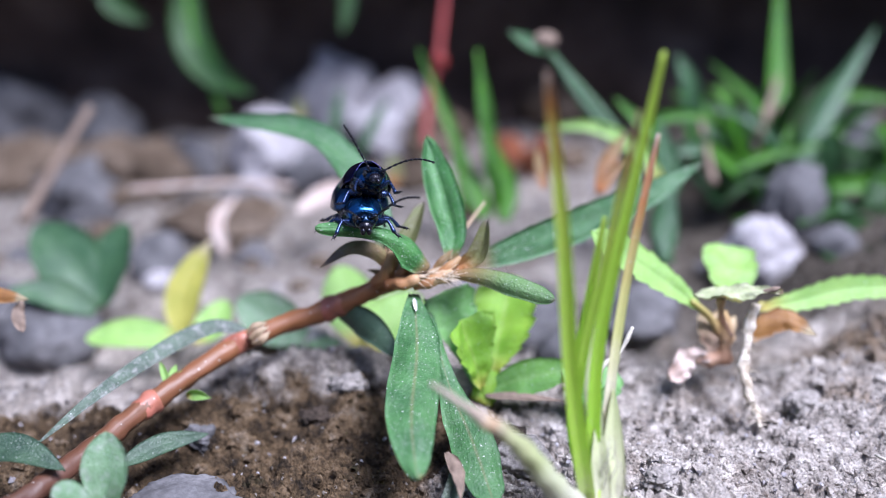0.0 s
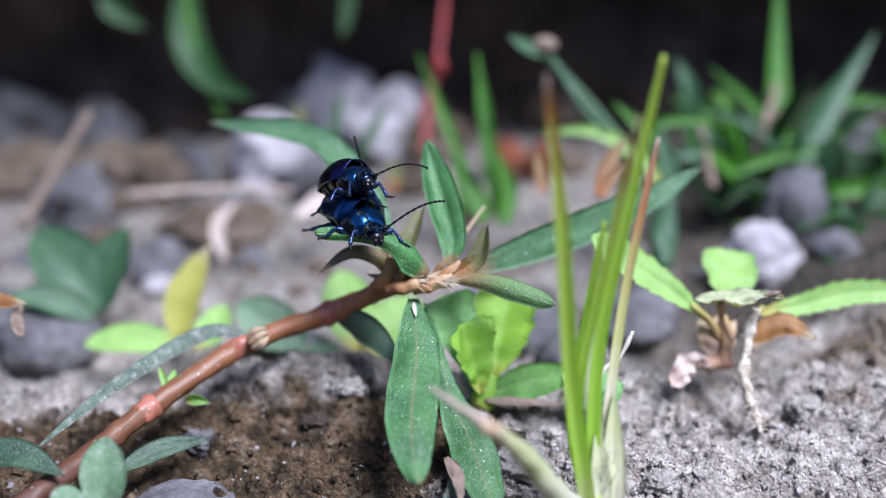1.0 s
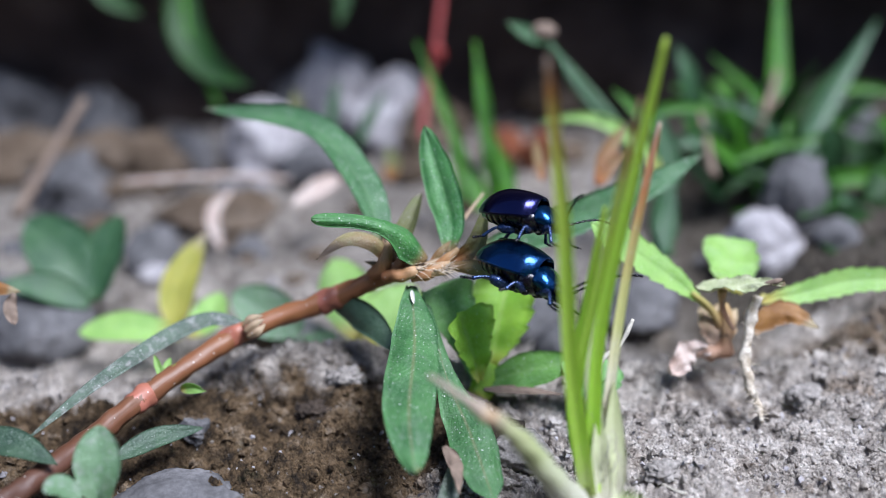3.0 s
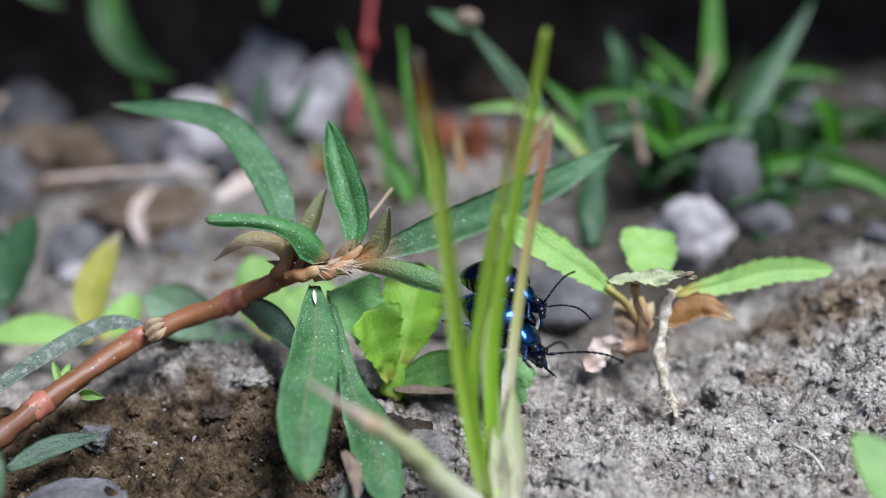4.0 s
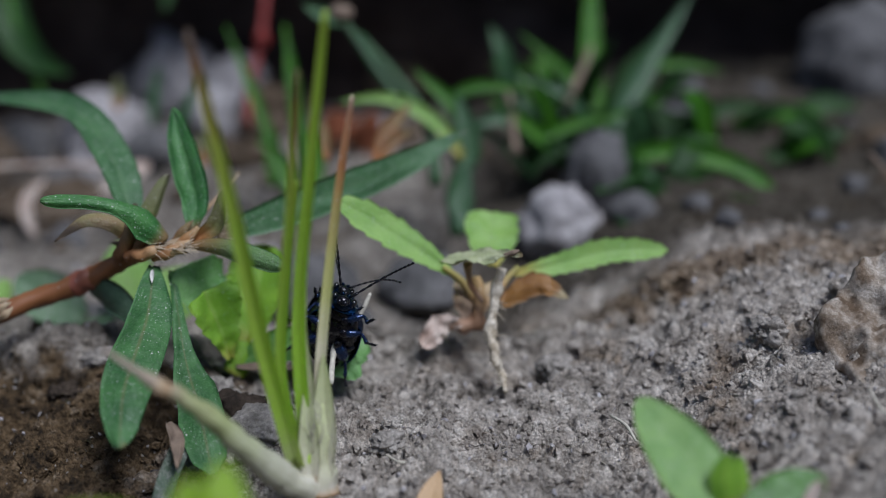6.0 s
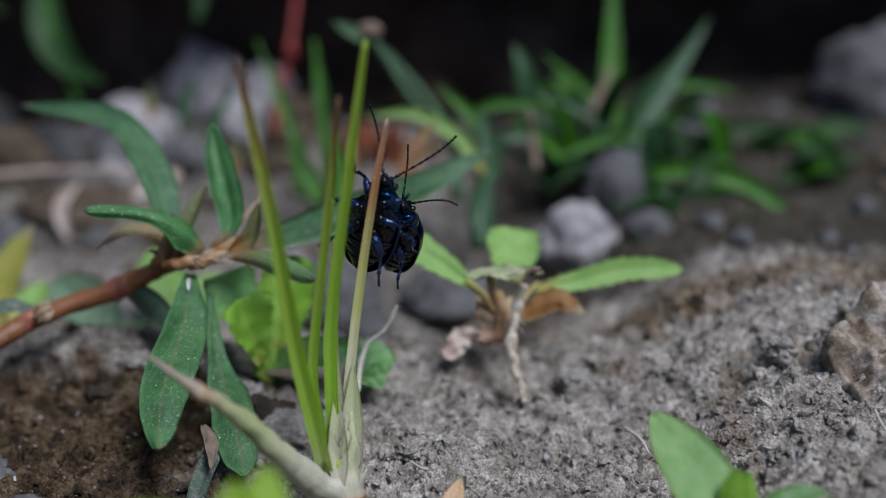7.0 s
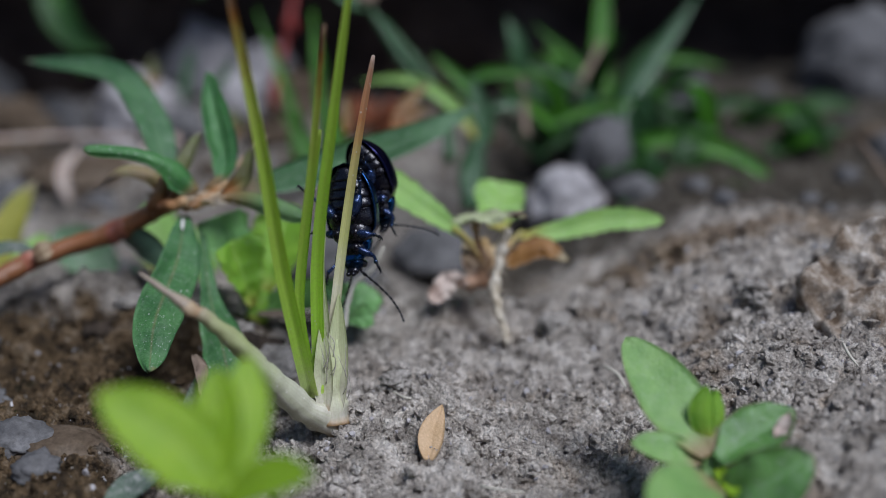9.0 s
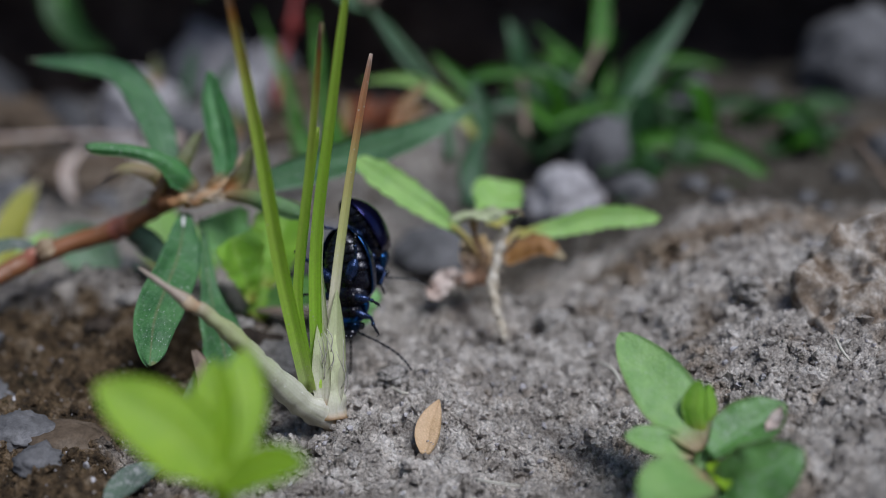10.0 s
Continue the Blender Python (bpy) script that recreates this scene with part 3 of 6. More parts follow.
RUNNER = stalk_material("runner", [(0.0, (0.45, 0.24, 0.10)), (0.07, (0.62, 0.59, 0.50)), (0.3, (0.56, 0.56, 0.44)), (0.44, (0.42, 0.47, 0.23)), (0.58, (0.39, 0.40, 0.22)), (0.66, (0.42, 0.33, 0.26)), (1.0, (0.34, 0.28, 0.23))], 0.5, 0.6, 0.12)
THREAD = plain("white_thread", (0.58, 0.54, 0.46), 0.75, 0, 5.0, 0.5)
HUSK = leaf_material("seed_husk", (0.58, 0.40, 0.24), (0.50, 0.33, 0.18), speck=0.0, through=0.15, rough=0.5)
FAR_GREEN = leaf_material("far_leaf", (0.085, 0.25, 0.015), (0.045, 0.17, 0.012), speck=0.0, through=0.35, rough=0.35)
FAR_BLUE = leaf_material("far_bluish_leaf", (0.055, 0.125, 0.05), (0.03, 0.085, 0.035), speck=0.0, through=0.2, rough=0.3)
# far leaf green made darker: shade near the wall is put into the colour
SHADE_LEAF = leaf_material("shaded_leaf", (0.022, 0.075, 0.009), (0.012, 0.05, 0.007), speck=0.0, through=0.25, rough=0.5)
FAR_YELLOW = leaf_material("yellow_leaf", (0.50, 0.46, 0.10), (0.40, 0.40, 0.08), speck=0.0, through=0.35, tip=(0.5, 0.42, 0.3), tip_from=0.8)
RED_STALK = stalk_material("red_stalk", [(0.0, (0.26, 0.03, 0.025)), (1.0, (0.32, 0.05, 0.045))], 0.45, 0.3, 0.1)
TWIG = plain("dry_twig", (0.22, 0.16, 0.12), 0.8, 0, 2.0, 0.5)
ELYTRA = beetle_material("violet_blue_elytra", (0.006, 0.009, 0.052), 0.16, strength=0.2)
ELYTRA_LOW = beetle_material("blue_green_elytra", (0.005, 0.040, 0.125), 0.17, strength=0.22)
SHIELD = beetle_material("blue_pronotum", (0.005, 0.055, 0.155), 0.16, strength=0.22)
HEAD = beetle_material("blue_black_head", (0.003, 0.018, 0.05), 0.18, strength=0.3)
CHITIN = beetle_material("black_chitin", (0.006, 0.008, 0.014), 0.25, 0.5, 30.0, 0.3)
LEG = beetle_material("dark_leg", (0.015, 0.042, 0.11), 0.25, 0.7, 34.0, 0.3)
EYE_DARK = plain("eye", (0.012, 0.012, 0.014), 0.15, 0, 20.0, 0.2)
STEEL = plain("brushed_steel", (0.50, 0.54, 0.56), 0.3, 1.0, 1.0, 0.2, 0.3)


# ---- ground and wall ----
def soil_lumps(p):
    """Clods and hollows of a millimetre or so."""
    w = p + 0.8 * Vector((noise.noise(p * 0.9), noise.noise(p * 0.9 + Vector((3, 1, 7))), 0))
    rough = 0.55 + 0.45 * noise.noise(p * 0.18 + Vector((0, 4, 0)))
    z = 0.7 * noise.noise(p * 0.27 + Vector((9, 2, 5))) + 0.35 * noise.fractal(p * 0.5, 0.7, 2.1, 5) + rough * 1.35 * (0.45 - noise.voronoi(w * 0.85)[0][0])
    return z - 1.5 * max(0.0, noise.noise(p * 0.5 + Vector((2, 8, 3))) - 0.3)


def build_ground():
    xs = np.concatenate([-np.geomspace(30000, 34, 26), np.arange(-33, -24, 0.3), np.arange(-24, 39, 0.125), np.arange(39, 48, 0.3), np.geomspace(48.3, 30000, 26)])
    ys = np.concatenate([-np.geomspace(30000, 8, 24), np.arange(-6, 24, 1.2), np.arange(24, 33, 0.3), np.arange(33, 64, 0.125), np.arange(64, 74, 0.25), np.arange(74, 112, 0.5), np.geomspace(113, 30000, 24)])
    verts = []
    for y in ys:
        for x in xs:
            z = ground_z(x, y)
            if -34 < x < 49 and 23 < y < 112:
                p = Vector((x, y, 0.0))
                z += soil_lumps(p)
                if y < 74:
                    w1 = p + 0.45 * Vector((noise.noise(p * 1.7), noise.noise(p * 1.7 + Vector((5, 5, 5))), 0))
                    loose = 0.3 + 0.7 * step(-0.2, 0.2, noise.noise(p * 0.33 + Vector((4, 1, 6))))
                    z += loose * (0.85 * (0.4 - noise.voronoi(w1 * 1.9)[0][0]) + 0.42 * (0.4 - noise.voronoi(w1 * 3.9)[0][0])) + 0.35 * noise.fractal(p * 1.8, 0.5, 2.1, 4)
            verts.append((x, y, z))
    w = len(xs)
    faces = [(j * w + i, j * w + i + 1, (j + 1) * w + i + 1, (j + 1) * w + i) for j in range(len(ys) - 1) for i in range(w - 1)]
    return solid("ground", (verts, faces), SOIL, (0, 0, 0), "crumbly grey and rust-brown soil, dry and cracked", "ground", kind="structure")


build_ground()


def build_wall():
    verts, faces = [], []
    # the rows from 60 up are unseen, added to block the sky behind
    xs, zs = np.linspace(-260, 300, 180), np.concatenate([np.linspace(-14, 43, 30), np.linspace(60, 240, 8)])
    for z in zs:
        for x in xs:
            p = Vector((x * 0.08, 0, z * 0.1))
            verts.append((x, 106 + 2.2 * noise.noise(p) + 0.9 * noise.noise(p * 3.5) - 1.5 * step(0.0, 0.6, noise.noise(Vector((x * 0.01, 0, z * 0.09)))), z))
    w, n = len(xs), len(verts)
    for j in range(len(zs) - 1):
        for i in range(w - 1):
            faces.append((j * w + i, j * w + i + 1, (j + 1) * w + i + 1, (j + 1) * w + i))
    back = [(-260, 146, -14), (300, 146, -14), (300, 146, 240), (-260, 146, 240)]
    verts += back
    top = [(len(zs) - 1) * w + i for i in range(w)]
    faces += [(n + 1, n, n + 3, n + 2), tuple(top) + (n + 2, n + 3), tuple(reversed(range(w))) + (n, n + 1)]
    faces += [tuple(j * w for j in reversed(range(len(zs)))) + (n, n + 3), tuple(j * w + w - 1 for j in range(len(zs))) + (n + 2, n + 1)]
    solid("wall_back", (verts, faces), WALL, (0, 106, 0), "dark brown shaded wall foot behind the plants", "wall", kind="structure")


build_wall()


def build_shade_ledge():
    """An unseen course added to the wall, to keep its foot in shade."""
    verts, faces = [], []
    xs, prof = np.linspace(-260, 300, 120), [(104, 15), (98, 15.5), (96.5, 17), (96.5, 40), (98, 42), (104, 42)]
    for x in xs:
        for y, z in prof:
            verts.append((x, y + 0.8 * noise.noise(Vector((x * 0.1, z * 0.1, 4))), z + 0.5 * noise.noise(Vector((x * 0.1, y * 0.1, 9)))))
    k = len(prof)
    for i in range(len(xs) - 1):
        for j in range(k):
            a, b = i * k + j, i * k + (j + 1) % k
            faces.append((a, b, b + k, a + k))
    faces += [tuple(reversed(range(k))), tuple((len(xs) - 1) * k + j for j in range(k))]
    solid("wall_ledge", (verts, faces), WALL, (0, 96, 15), "unseen dark brown ledge added to shade the wall foot", "wall", kind="structure")


build_shade_ledge()


def build_front_blocker():
    """An unseen dark wall added behind the camera, to block light and darken reflections."""
    verts, faces = [], []
    for y in (-150, -180):
        for x in np.linspace(-440, 440, 40):
            for z in np.linspace(-10, 165, 16):
                verts.append((x, y + 2 * noise.noise(Vector((x * 0.04, z * 0.04, y))), z))
    n = 40 * 16
    for i in range(39):
        for j in range(15):
            a, b, c, d = i * 16 + j, i * 16 + j + 1, (i + 1) * 16 + j + 1, (i + 1) * 16 + j
            faces += [(a, b, c, d), (n + d, n + c, n + b, n + a)]
        faces += [(i * 16 + 15, n + i * 16 + 15, n + i * 16 + 31, i * 16 + 31), (i * 16, i * 16 + 16, n + i * 16 + 16, n + i * 16)]
    for j in range(15):
        faces += [(j, n + j, n + j + 1, j + 1), (39 * 16 + j, 39 * 16 + j + 1, n + 39 * 16 + j + 1, n + 39 * 16 + j)]
    solid("wall_front", (verts, faces), WALL, (0, -150, 0), "unseen dark brown wall added behind the camera to block light", "wall", kind="structure")


build_front_blocker()


# ---- stones and clods ----
def stone(name, at, size, material, label, category="stone", seed=0, detail=4, rough=0.25, sink=0.3, turn=(0, 0, 0), group="", z=None):
    zz = ground_z(at[0], at[1]) if z is None else z
    c = (at[0], at[1], zz + size[2] * (1 - 2 * sink) * 0.9)
    return solid(name, lump(c, size, seed, detail, rough, turn=turn), material, (at[0], at[1], zz), label, category, group)


def mud_plate():
    """A flat, ragged slab of dried mud, leaning on the soil, layered at its rim."""
    centre, across = Vector((36.6, 48.8, 5.6)), Vector((0.95, -0.22, 0.20)).normalized()
    face = Vector((-0.16, -0.48, 0.86))
    face = (face - across * face.dot(across)).normalized()
    along = face.cross(across)
    rings, sides, verts, faces = 26, 90, [], []
    for layer in (0, 1):
        for i in range(rings + 1):
            for j in range(sides):
                a = 2 * math.pi * j / sides
                d = Vector((math.cos(a), math.sin(a), 0))
                edge = 4.6 * (1 + 0.16 * noise.noise(d * 1.4) + 0.13 * noise.noise(d * 3.3) + 0.06 * noise.noise(d * 9.0))
                r = edge * i / rings
                p = Vector((d.x * r, d.y * r * 0.95, 2.0))
                lip = 0.35 * step(0.80, 0.95, i / rings) - 0.5 * step(0.95, 1.0, i / rings)
                top = 0.85 * noise.fractal(p * 0.5, 0.8, 2.1, 5) + 0.22 * (0.4 - noise.voronoi(p * 1.3)[0][0]) + 0.16 * (0.4 - noise.voronoi(p * 3.1)[0][0]) + lip
                under = -2.6 + 0.3 * noise.noise(p * 0.9) + 0.5 * step(0.85, 1.0, i / rings) + 0.25 * noise.noise(p * 3.0)
                verts.append(centre + across * p.x + along * p.y + face * (top if layer == 0 else under))
    size = (rings + 1) * sides
    for i in range(rings):
        for j in range(sides):
            q = (j + 1) % sides
            a, b, c, d = i * sides + j, i * sides + q, (i + 1) * sides + q, (i + 1) * sides + j
            faces += [(a, d, c, b), (size + a, size + b, size + c, size + d)]
    for j in range(sides):
        q = (j + 1) % sides
        a, b = rings * sides + j, rings * sides + q
        faces.append((a, size + a, size + b, b))
    solid("stone_plate", (verts, faces), MUD, (36.34, 46.32, 3.0), "broken plate of rust-stained dry mud with a ragged rim", "stone")


stone("stone", (-14.69, 96.28, -4.00), (3.6, 3.2, 3.8), PALE_STONE, "whitish rough stone lying before the dark wall", seed=1)
stone("stone", (-4.82, 101.49, -4.00), (4.6, 4.0, 4.2), PALE_STONE, "broad pinkish white stone at the wall foot", seed=2, rough=0.4)
stone("stone", (-9.13, 104.27, -4.00), (3.8, 3.5, 5.2), PALE_STONE, "upright pinkish white stone at the wall foot", seed=32, rough=0.4)
stone("stone", (-1.21, 100.14, -4.00), (3.4, 3.0, 3.0), BROWN_STONE, "brownish stone at the wall foot", seed=33, rough=0.4)
stone("stone", (-10.77, 93.84, -4.00), (3.0, 2.6, 2.0), GREY_STONE, "grey stone among pale ones", seed=34, rough=0.4)
stone("stone", (-11.89, 105.70, -4.00), (4.0, 3.6, 4.0), GREY_STONE, "pale grey stone leaning on its neighbours by the wall", seed=14)
stone("stone", (-25.92, 92.66, -4.00), (4.8, 4.0, 3.4), BROWN_STONE, "brownish grey rounded stone on bare soil", seed=3, rough=0.4)
stone("stone", (-29.60, 90.37, -4.00), (3.6, 3.2, 2.8), GREY_STONE, "dull grey stone on bare soil", seed=41, rough=0.4)
stone("stone", (-22.32, 96.28, -4.00), (3.0, 2.6, 2.4), GREY_STONE, "dull grey stone near the wall foot", seed=42, rough=0.4)
stone("stone", (-35.59, 96.29, -4.00), (4.4, 3.4, 2.6), BROWN_STONE, "brown stone near the wall foot", seed=43, rough=0.4)
stone("stone", (-17.22, 86.05, -4.00), (4.6, 3.4, 1.5), BROWN_STONE, "low ochre stone half sunk in soil", seed=4, rough=0.4)
stone("stone", (-25.87, 67.95, -4.00), (3.4, 3.0, 2.6), GREY_STONE, "bluish grey stone among seedlings", seed=5)
stone("stone", (-29.43, 70.91, -4.00), (2.6, 2.6, 2.2), GREY_STONE, "small bluish grey stone among seedlings", seed=6)
stone("stone", (-20.98, 78.35, -4.00), (2.2, 2.0, 2.4), GREY_STONE, "grey stone beside a yellowing leaf", seed=7)
stone("stone", (21.94, 74.37, -3.00), (2.9, 2.6, 2.6), PALE_STONE, "frosty white crumbly stone behind the seedling", seed=8, rough=0.3)
stone("stone", (24.94, 77.29, -3.00), (2.3, 2.2, 3.8), GREY_STONE, "upright blocky grey stone", seed=9)
stone("stone", (49.69, 96.85, -1.00), (5.2, 3.5, 5.0), GREY_STONE, "large bluish grey stone in shade by the wall", seed=10)
stone("stone", (-5.14, 125.80, -3.00), (11.0, 4.0, 3.4), GREY_STONE, "long grey stone lying in shade against the wall", seed=11, z=4.0)
stone("stone", (17.73, 109.09, -3.00), (6.0, 3.4, 4.6), GREY_STONE, "broad brownish grey stone by the dark wall", seed=44, rough=0.4)
stone("stone", (10.74, 106.79, -3.00), (3.2, 2.6, 3.2), BROWN_STONE, "brown stone by the dark wall", seed=45, rough=0.4)
stone("stone", (-40.35, 104.98, -4.00), (6.0, 3.0, 4.6), GREY_STONE, "broad grey stone in the shade of the wall", seed=46, rough=0.4)
stone("stone", (-30.84, 102.86, -4.00), (3.6, 3.0, 3.4), GREY_STONE, "grey stone in the shade of the wall", seed=47, rough=0.4)
stone("stone", (12.65, 69.19, -3.00), (3.0, 2.6, 1.8), GREY_STONE, "bluish dark stone in the hollow behind the grass", seed=12)
stone("stone", (4.38, 69.19, -3.00), (4.0, 3.0, 2.2), GREY_STONE, "grey stone in the hollow behind the rosette", seed=13)
stone("stone", (3.97, 49.66, 0.15), (1.4, 1.1, 1.0), CLOD, "small pale rounded clod beside the grass tuft", seed=15, rough=0.35, detail=5)
stone("clod", (-12.88, 52.19, 0.00), (0.75, 0.6, 0.65), GREY_STONE, "small grey clod under the red stem", "clod", seed=16, rough=0.5, detail=5)
stone("stone", (-12.74, 46.58, 0.00), (3.4, 2.2, 0.9), GREY_STONE, "flat greyish stone set in the soil, crusted", seed=17, rough=0.35, detail=5)
mud_plate()
stone("fragment", (5.40, 95.18, -3.00), (2.0, 1.6, 2.2), RUST_BIT, "rust-red crumb of brick", "fragment", seed=20)
stone("fragment", (8.13, 92.75, -3.00), (1.2, 1.0, 2.6), RUST_BIT, "rust-red pointed crumb of brick", "fragment", seed=21)
stone("clod", (10.62, 46.89, 0.04), (0.85, 0.7, 0.5), CLOD, "grey crumbly clod beside the grass root", "clod", seed=22, rough=0.5, detail=5)
stone("clod", (2.76, 50.99, 0.44), (1.4, 1.2, 1.1), DARK_CLOD, "dark crumbly clod under the rosette", "clod", seed=23, rough=0.45)
stone("clod", (1.53, 52.49, 1.01), (1.0, 0.8, 1.0), CLOD, "pale grey clod between two leaves", "clod", seed=24, rough=0.5, detail=5)
stone("clod", (-6.79, 53.48, 0.00), (0.9, 0.6, 0.45), DARK_CLOD, "blackish crumbly clod under the red stem", "clod", seed=26, rough=0.7, detail=5)
stone("clod", (-5.10, 55.37, 0.00), (1.0, 0.7, 0.6), CLOD, "grey crumbly clod at the edge of the hollow", "clod", seed=36, rough=0.7, detail=5)
stone("clod", (30.14, 51.63, 4.98), (0.8, 0.6, 0.7), CLOD, "grey spiky clod on pale soil", "clod", seed=27, rough=0.7, detail=5)
stone("clod", (19.40, 54.36, 2.07), (1.0, 0.8, 0.6), CLOD, "pale grey lumpy clod on the soil", "clod", seed=28, rough=0.5, detail=5)
stone("stone", (-7.97, 42.65, -0.05), (1.6, 1.3, 1.0), GREY_STONE, "grey stone in dark soil", seed=29, sink=0.5, rough=0.4)
stone("stone", (-5.62, 42.26, -0.08), (2.2, 1.7, 0.7), BROWN_STONE, "flat reddish brown stone in dark soil", seed=30, sink=0.5, rough=0.4)
stone("stone", (-6.03, 39.86, -0.32), (1.2, 1.0, 0.9), GREY_STONE, "grey stone in dark soil", seed=31, sink=0.5, rough=0.4)


def pebbles():
    """Loose stones on the far soil, each a thing of its own."""
    rng = random.Random(12)
    kinds = []
    for i, (mat_p, text) in enumerate(((PALE_STONE, "small whitish pebble on dark soil"), (GREY_STONE, "small grey pebble on dark soil"), (BROWN_STONE, "small brown pebble on dark soil"), (GREY_STONE, "small grey pebble on dark soil"), (BROWN_STONE, "small brown pebble on dark soil"))):
        x, y = rng.uniform(-40, 10), rng.uniform(68, 95)
        kinds.append(stone("pebble", (x, y), (1.3, 1.0, 0.9), mat_p, text, "pebble", 40 + i, 3, 0.35, group="far pebbles"))
    for i in range(95):
        x, y = rng.uniform(-48, 52), rng.uniform(63, 100)
        r = 0.4 + 1.5 * rng.random() ** 2
        src = kinds[rng.randrange(5)]
        ob = copy_thing(src, pose(x * MM, y * MM, (ground_z(x, y) - 0.2) * MM, 0, 0, rng.uniform(0, 360)))
        ob.scale = (r, r * rng.uniform(0.8, 1.3), r)


pebbles()


def crumbs():
    """Loose grains over the near soil, too many to count."""
    rng = np.random.default_rng(4)
    bm = bmesh.new()
    bmesh.ops.create_icosphere(bm, subdivisions=1, radius=1.0)
    ico = np.array([v.co[:] for v in bm.verts])
    tri = np.array([[v.index for v in f.verts] for f in bm.faces])
    bm.free()
    for name, count, material, west, label in (("soil_crumbs", 20000, SOIL, False, "loose grey crumbs of dry soil"), ("rusty_crumbs", 12000, SOIL, True, "loose rust-brown crumbs of soil"), ("pale_grains", 4500, PALE_STONE, None, "scattered whitish sand grains")):
        verts, faces = [], []
        for i in range(count):
            x, y = rng.uniform(-26, 40), rng.uniform(30, 62)
            if west is not None and (x + 6 * noise.noise(Vector((x * 0.15, y * 0.15, 2))) < 2) != west:
                continue
            if west is None and x < 3 and rng.random() < 0.7:
                continue
            r = 0.05 + 0.34 * rng.random() ** 4.5
            if west is None:
                r *= 0.5
            shape = ico * (1 + rng.uniform(-0.55, 0.5, (len(ico), 1))) * rng.uniform(0.6, 1.2, 3)
            q = Euler(rng.uniform(0, 6, 3)).to_matrix()
            shape = shape @ np.array(q) * r + (x, y, ground_z(x, y) + soil_lumps(Vector((x, y, 0))) + 0.02 - 0.1 * r)
            faces += [tuple(f) for f in (tri + len(verts)).tolist()]
            verts += shape.tolist()
        solid(name, (verts, faces), material, (0, 0, 0), label, "soil", kind="stuff", smooth=False)


crumbs()


# ---- the knotweed with its red stem ----
def knotweed():
    k = thing("knotweed", (-18.12, 48.59, 0.79), "creeping knotweed with a red-brown stem and narrow green leaves", "plant")
    stem_pts = [(-1.05, 55.58, 7.39), (-2.81, 56.16, 6.67), (-6.04, 57.02, 4.62), (-10.80, 55.60, 3.32), (-15.18, 51.81, 1.87), (-18.26, 47.28, 1.23), (-20.29, 44.17, 1.11)]
    part("stem", tube(stem_pts, [0.36, 0.5, 0.55, 0.53, 0.56, 0.58, 0.56], 90, 14, 0.25), STEM, k)
    for a, b, r in (((-5.34, 57.04, 5.03), (-6.54, 56.97, 4.36), 0.64), ((-14.69, 52.35, 2.03), (-15.84, 51.12, 1.65), 0.62), ((-10.50, 55.71, 3.54), (-11.69, 55.22, 2.95), 0.6)):
        part("node", tube([a, b], [r * 0.84, r * 0.97, r, r * 0.96, r * 0.86], 12, 14, 0.3), NODE, k, "swollen reddish stem joint")
    # papery sheaths round the crown
    rng = random.Random(3)
    for a, b, r in (((-1.44, 55.33, 7.29), (0.64, 55.67, 7.95), 0.9), ((-1.87, 55.03, 7.45), (-0.40, 54.67, 7.48), 0.9), ((-2.32, 55.47, 7.55), (-3.06, 56.27, 9.13), 0.8), ((-2.47, 55.53, 7.68), (-2.34, 56.51, 8.85), 0.8), ((-2.78, 55.70, 7.26), (-4.02, 56.46, 7.26), 0.7), ((-0.55, 55.53, 7.68), (0.58, 56.37, 8.58), 0.8), ((-2.01, 54.68, 7.14), (-0.69, 54.80, 7.74), 0.7), ((-1.13, 54.67, 7.48), (0.48, 54.67, 7.48), 0.7)):
        a, b = Vector(a), Vector(b)
        part("sheath", leaf([a, a.lerp(b, 0.5) + Vector((0, -0.15, 0.12)), b], r * 0.5, (rng.uniform(-0.5, 0.5), -1, 0.4), "lance", -0.6, 0.12, wave=0.2, n=12, m=6, seed=rng.random() * 9), SHEATH if rng.random() < 0.55 else BUD, k, "ragged papery sheath at the joint")
    for a, b, c, r in (((-3.6, 56.1, 6.6), (-2.9, 55.6, 7.5), (-2.7, 55.7, 8.7), 0.42), ((-2.9, 55.4, 7.0), (-1.9, 54.9, 7.35), (-0.9, 54.9, 7.65), 0.40), ((-1.5, 55.0, 7.1), (-0.5, 54.9, 7.5), (0.5, 55.2, 7.9), 0.36), ((-0.4, 55.2, 7.4), (0.3, 55.4, 7.9), (0.9, 55.6, 8.5), 0.30), ((-2.5, 55.3, 7.2), (-2.0, 55.4, 7.9), (-1.7, 55.9, 8.6), 0.26)):
        part("sheath", tube([a, b, c], [r * 0.8, r, r * 0.9, r * 0.35], 16, 12, 0.35, r), SHEATH_BASE, k, "swollen orange-brown sheath round the joint")
    for i in range(60):
        c = Vector((-0.25, 54.95, 7.66)) + Vector((rng.uniform(-1.3, 0.7), rng.uniform(-0.3, 0.3), rng.uniform(-0.2, 0.2)))
        d = Vector((rng.uniform(0.3, 1.0), rng.uniform(-0.6, 0.1), rng.uniform(-0.5, 0.6))).normalized() * rng.uniform(0.5, 1.1)
        part("bristle", tube([c, c + d * 0.5 + Vector((0, 0, 0.05)), c + d], [0.02, 0.016, 0.006], 4, 4), HAIR, k)
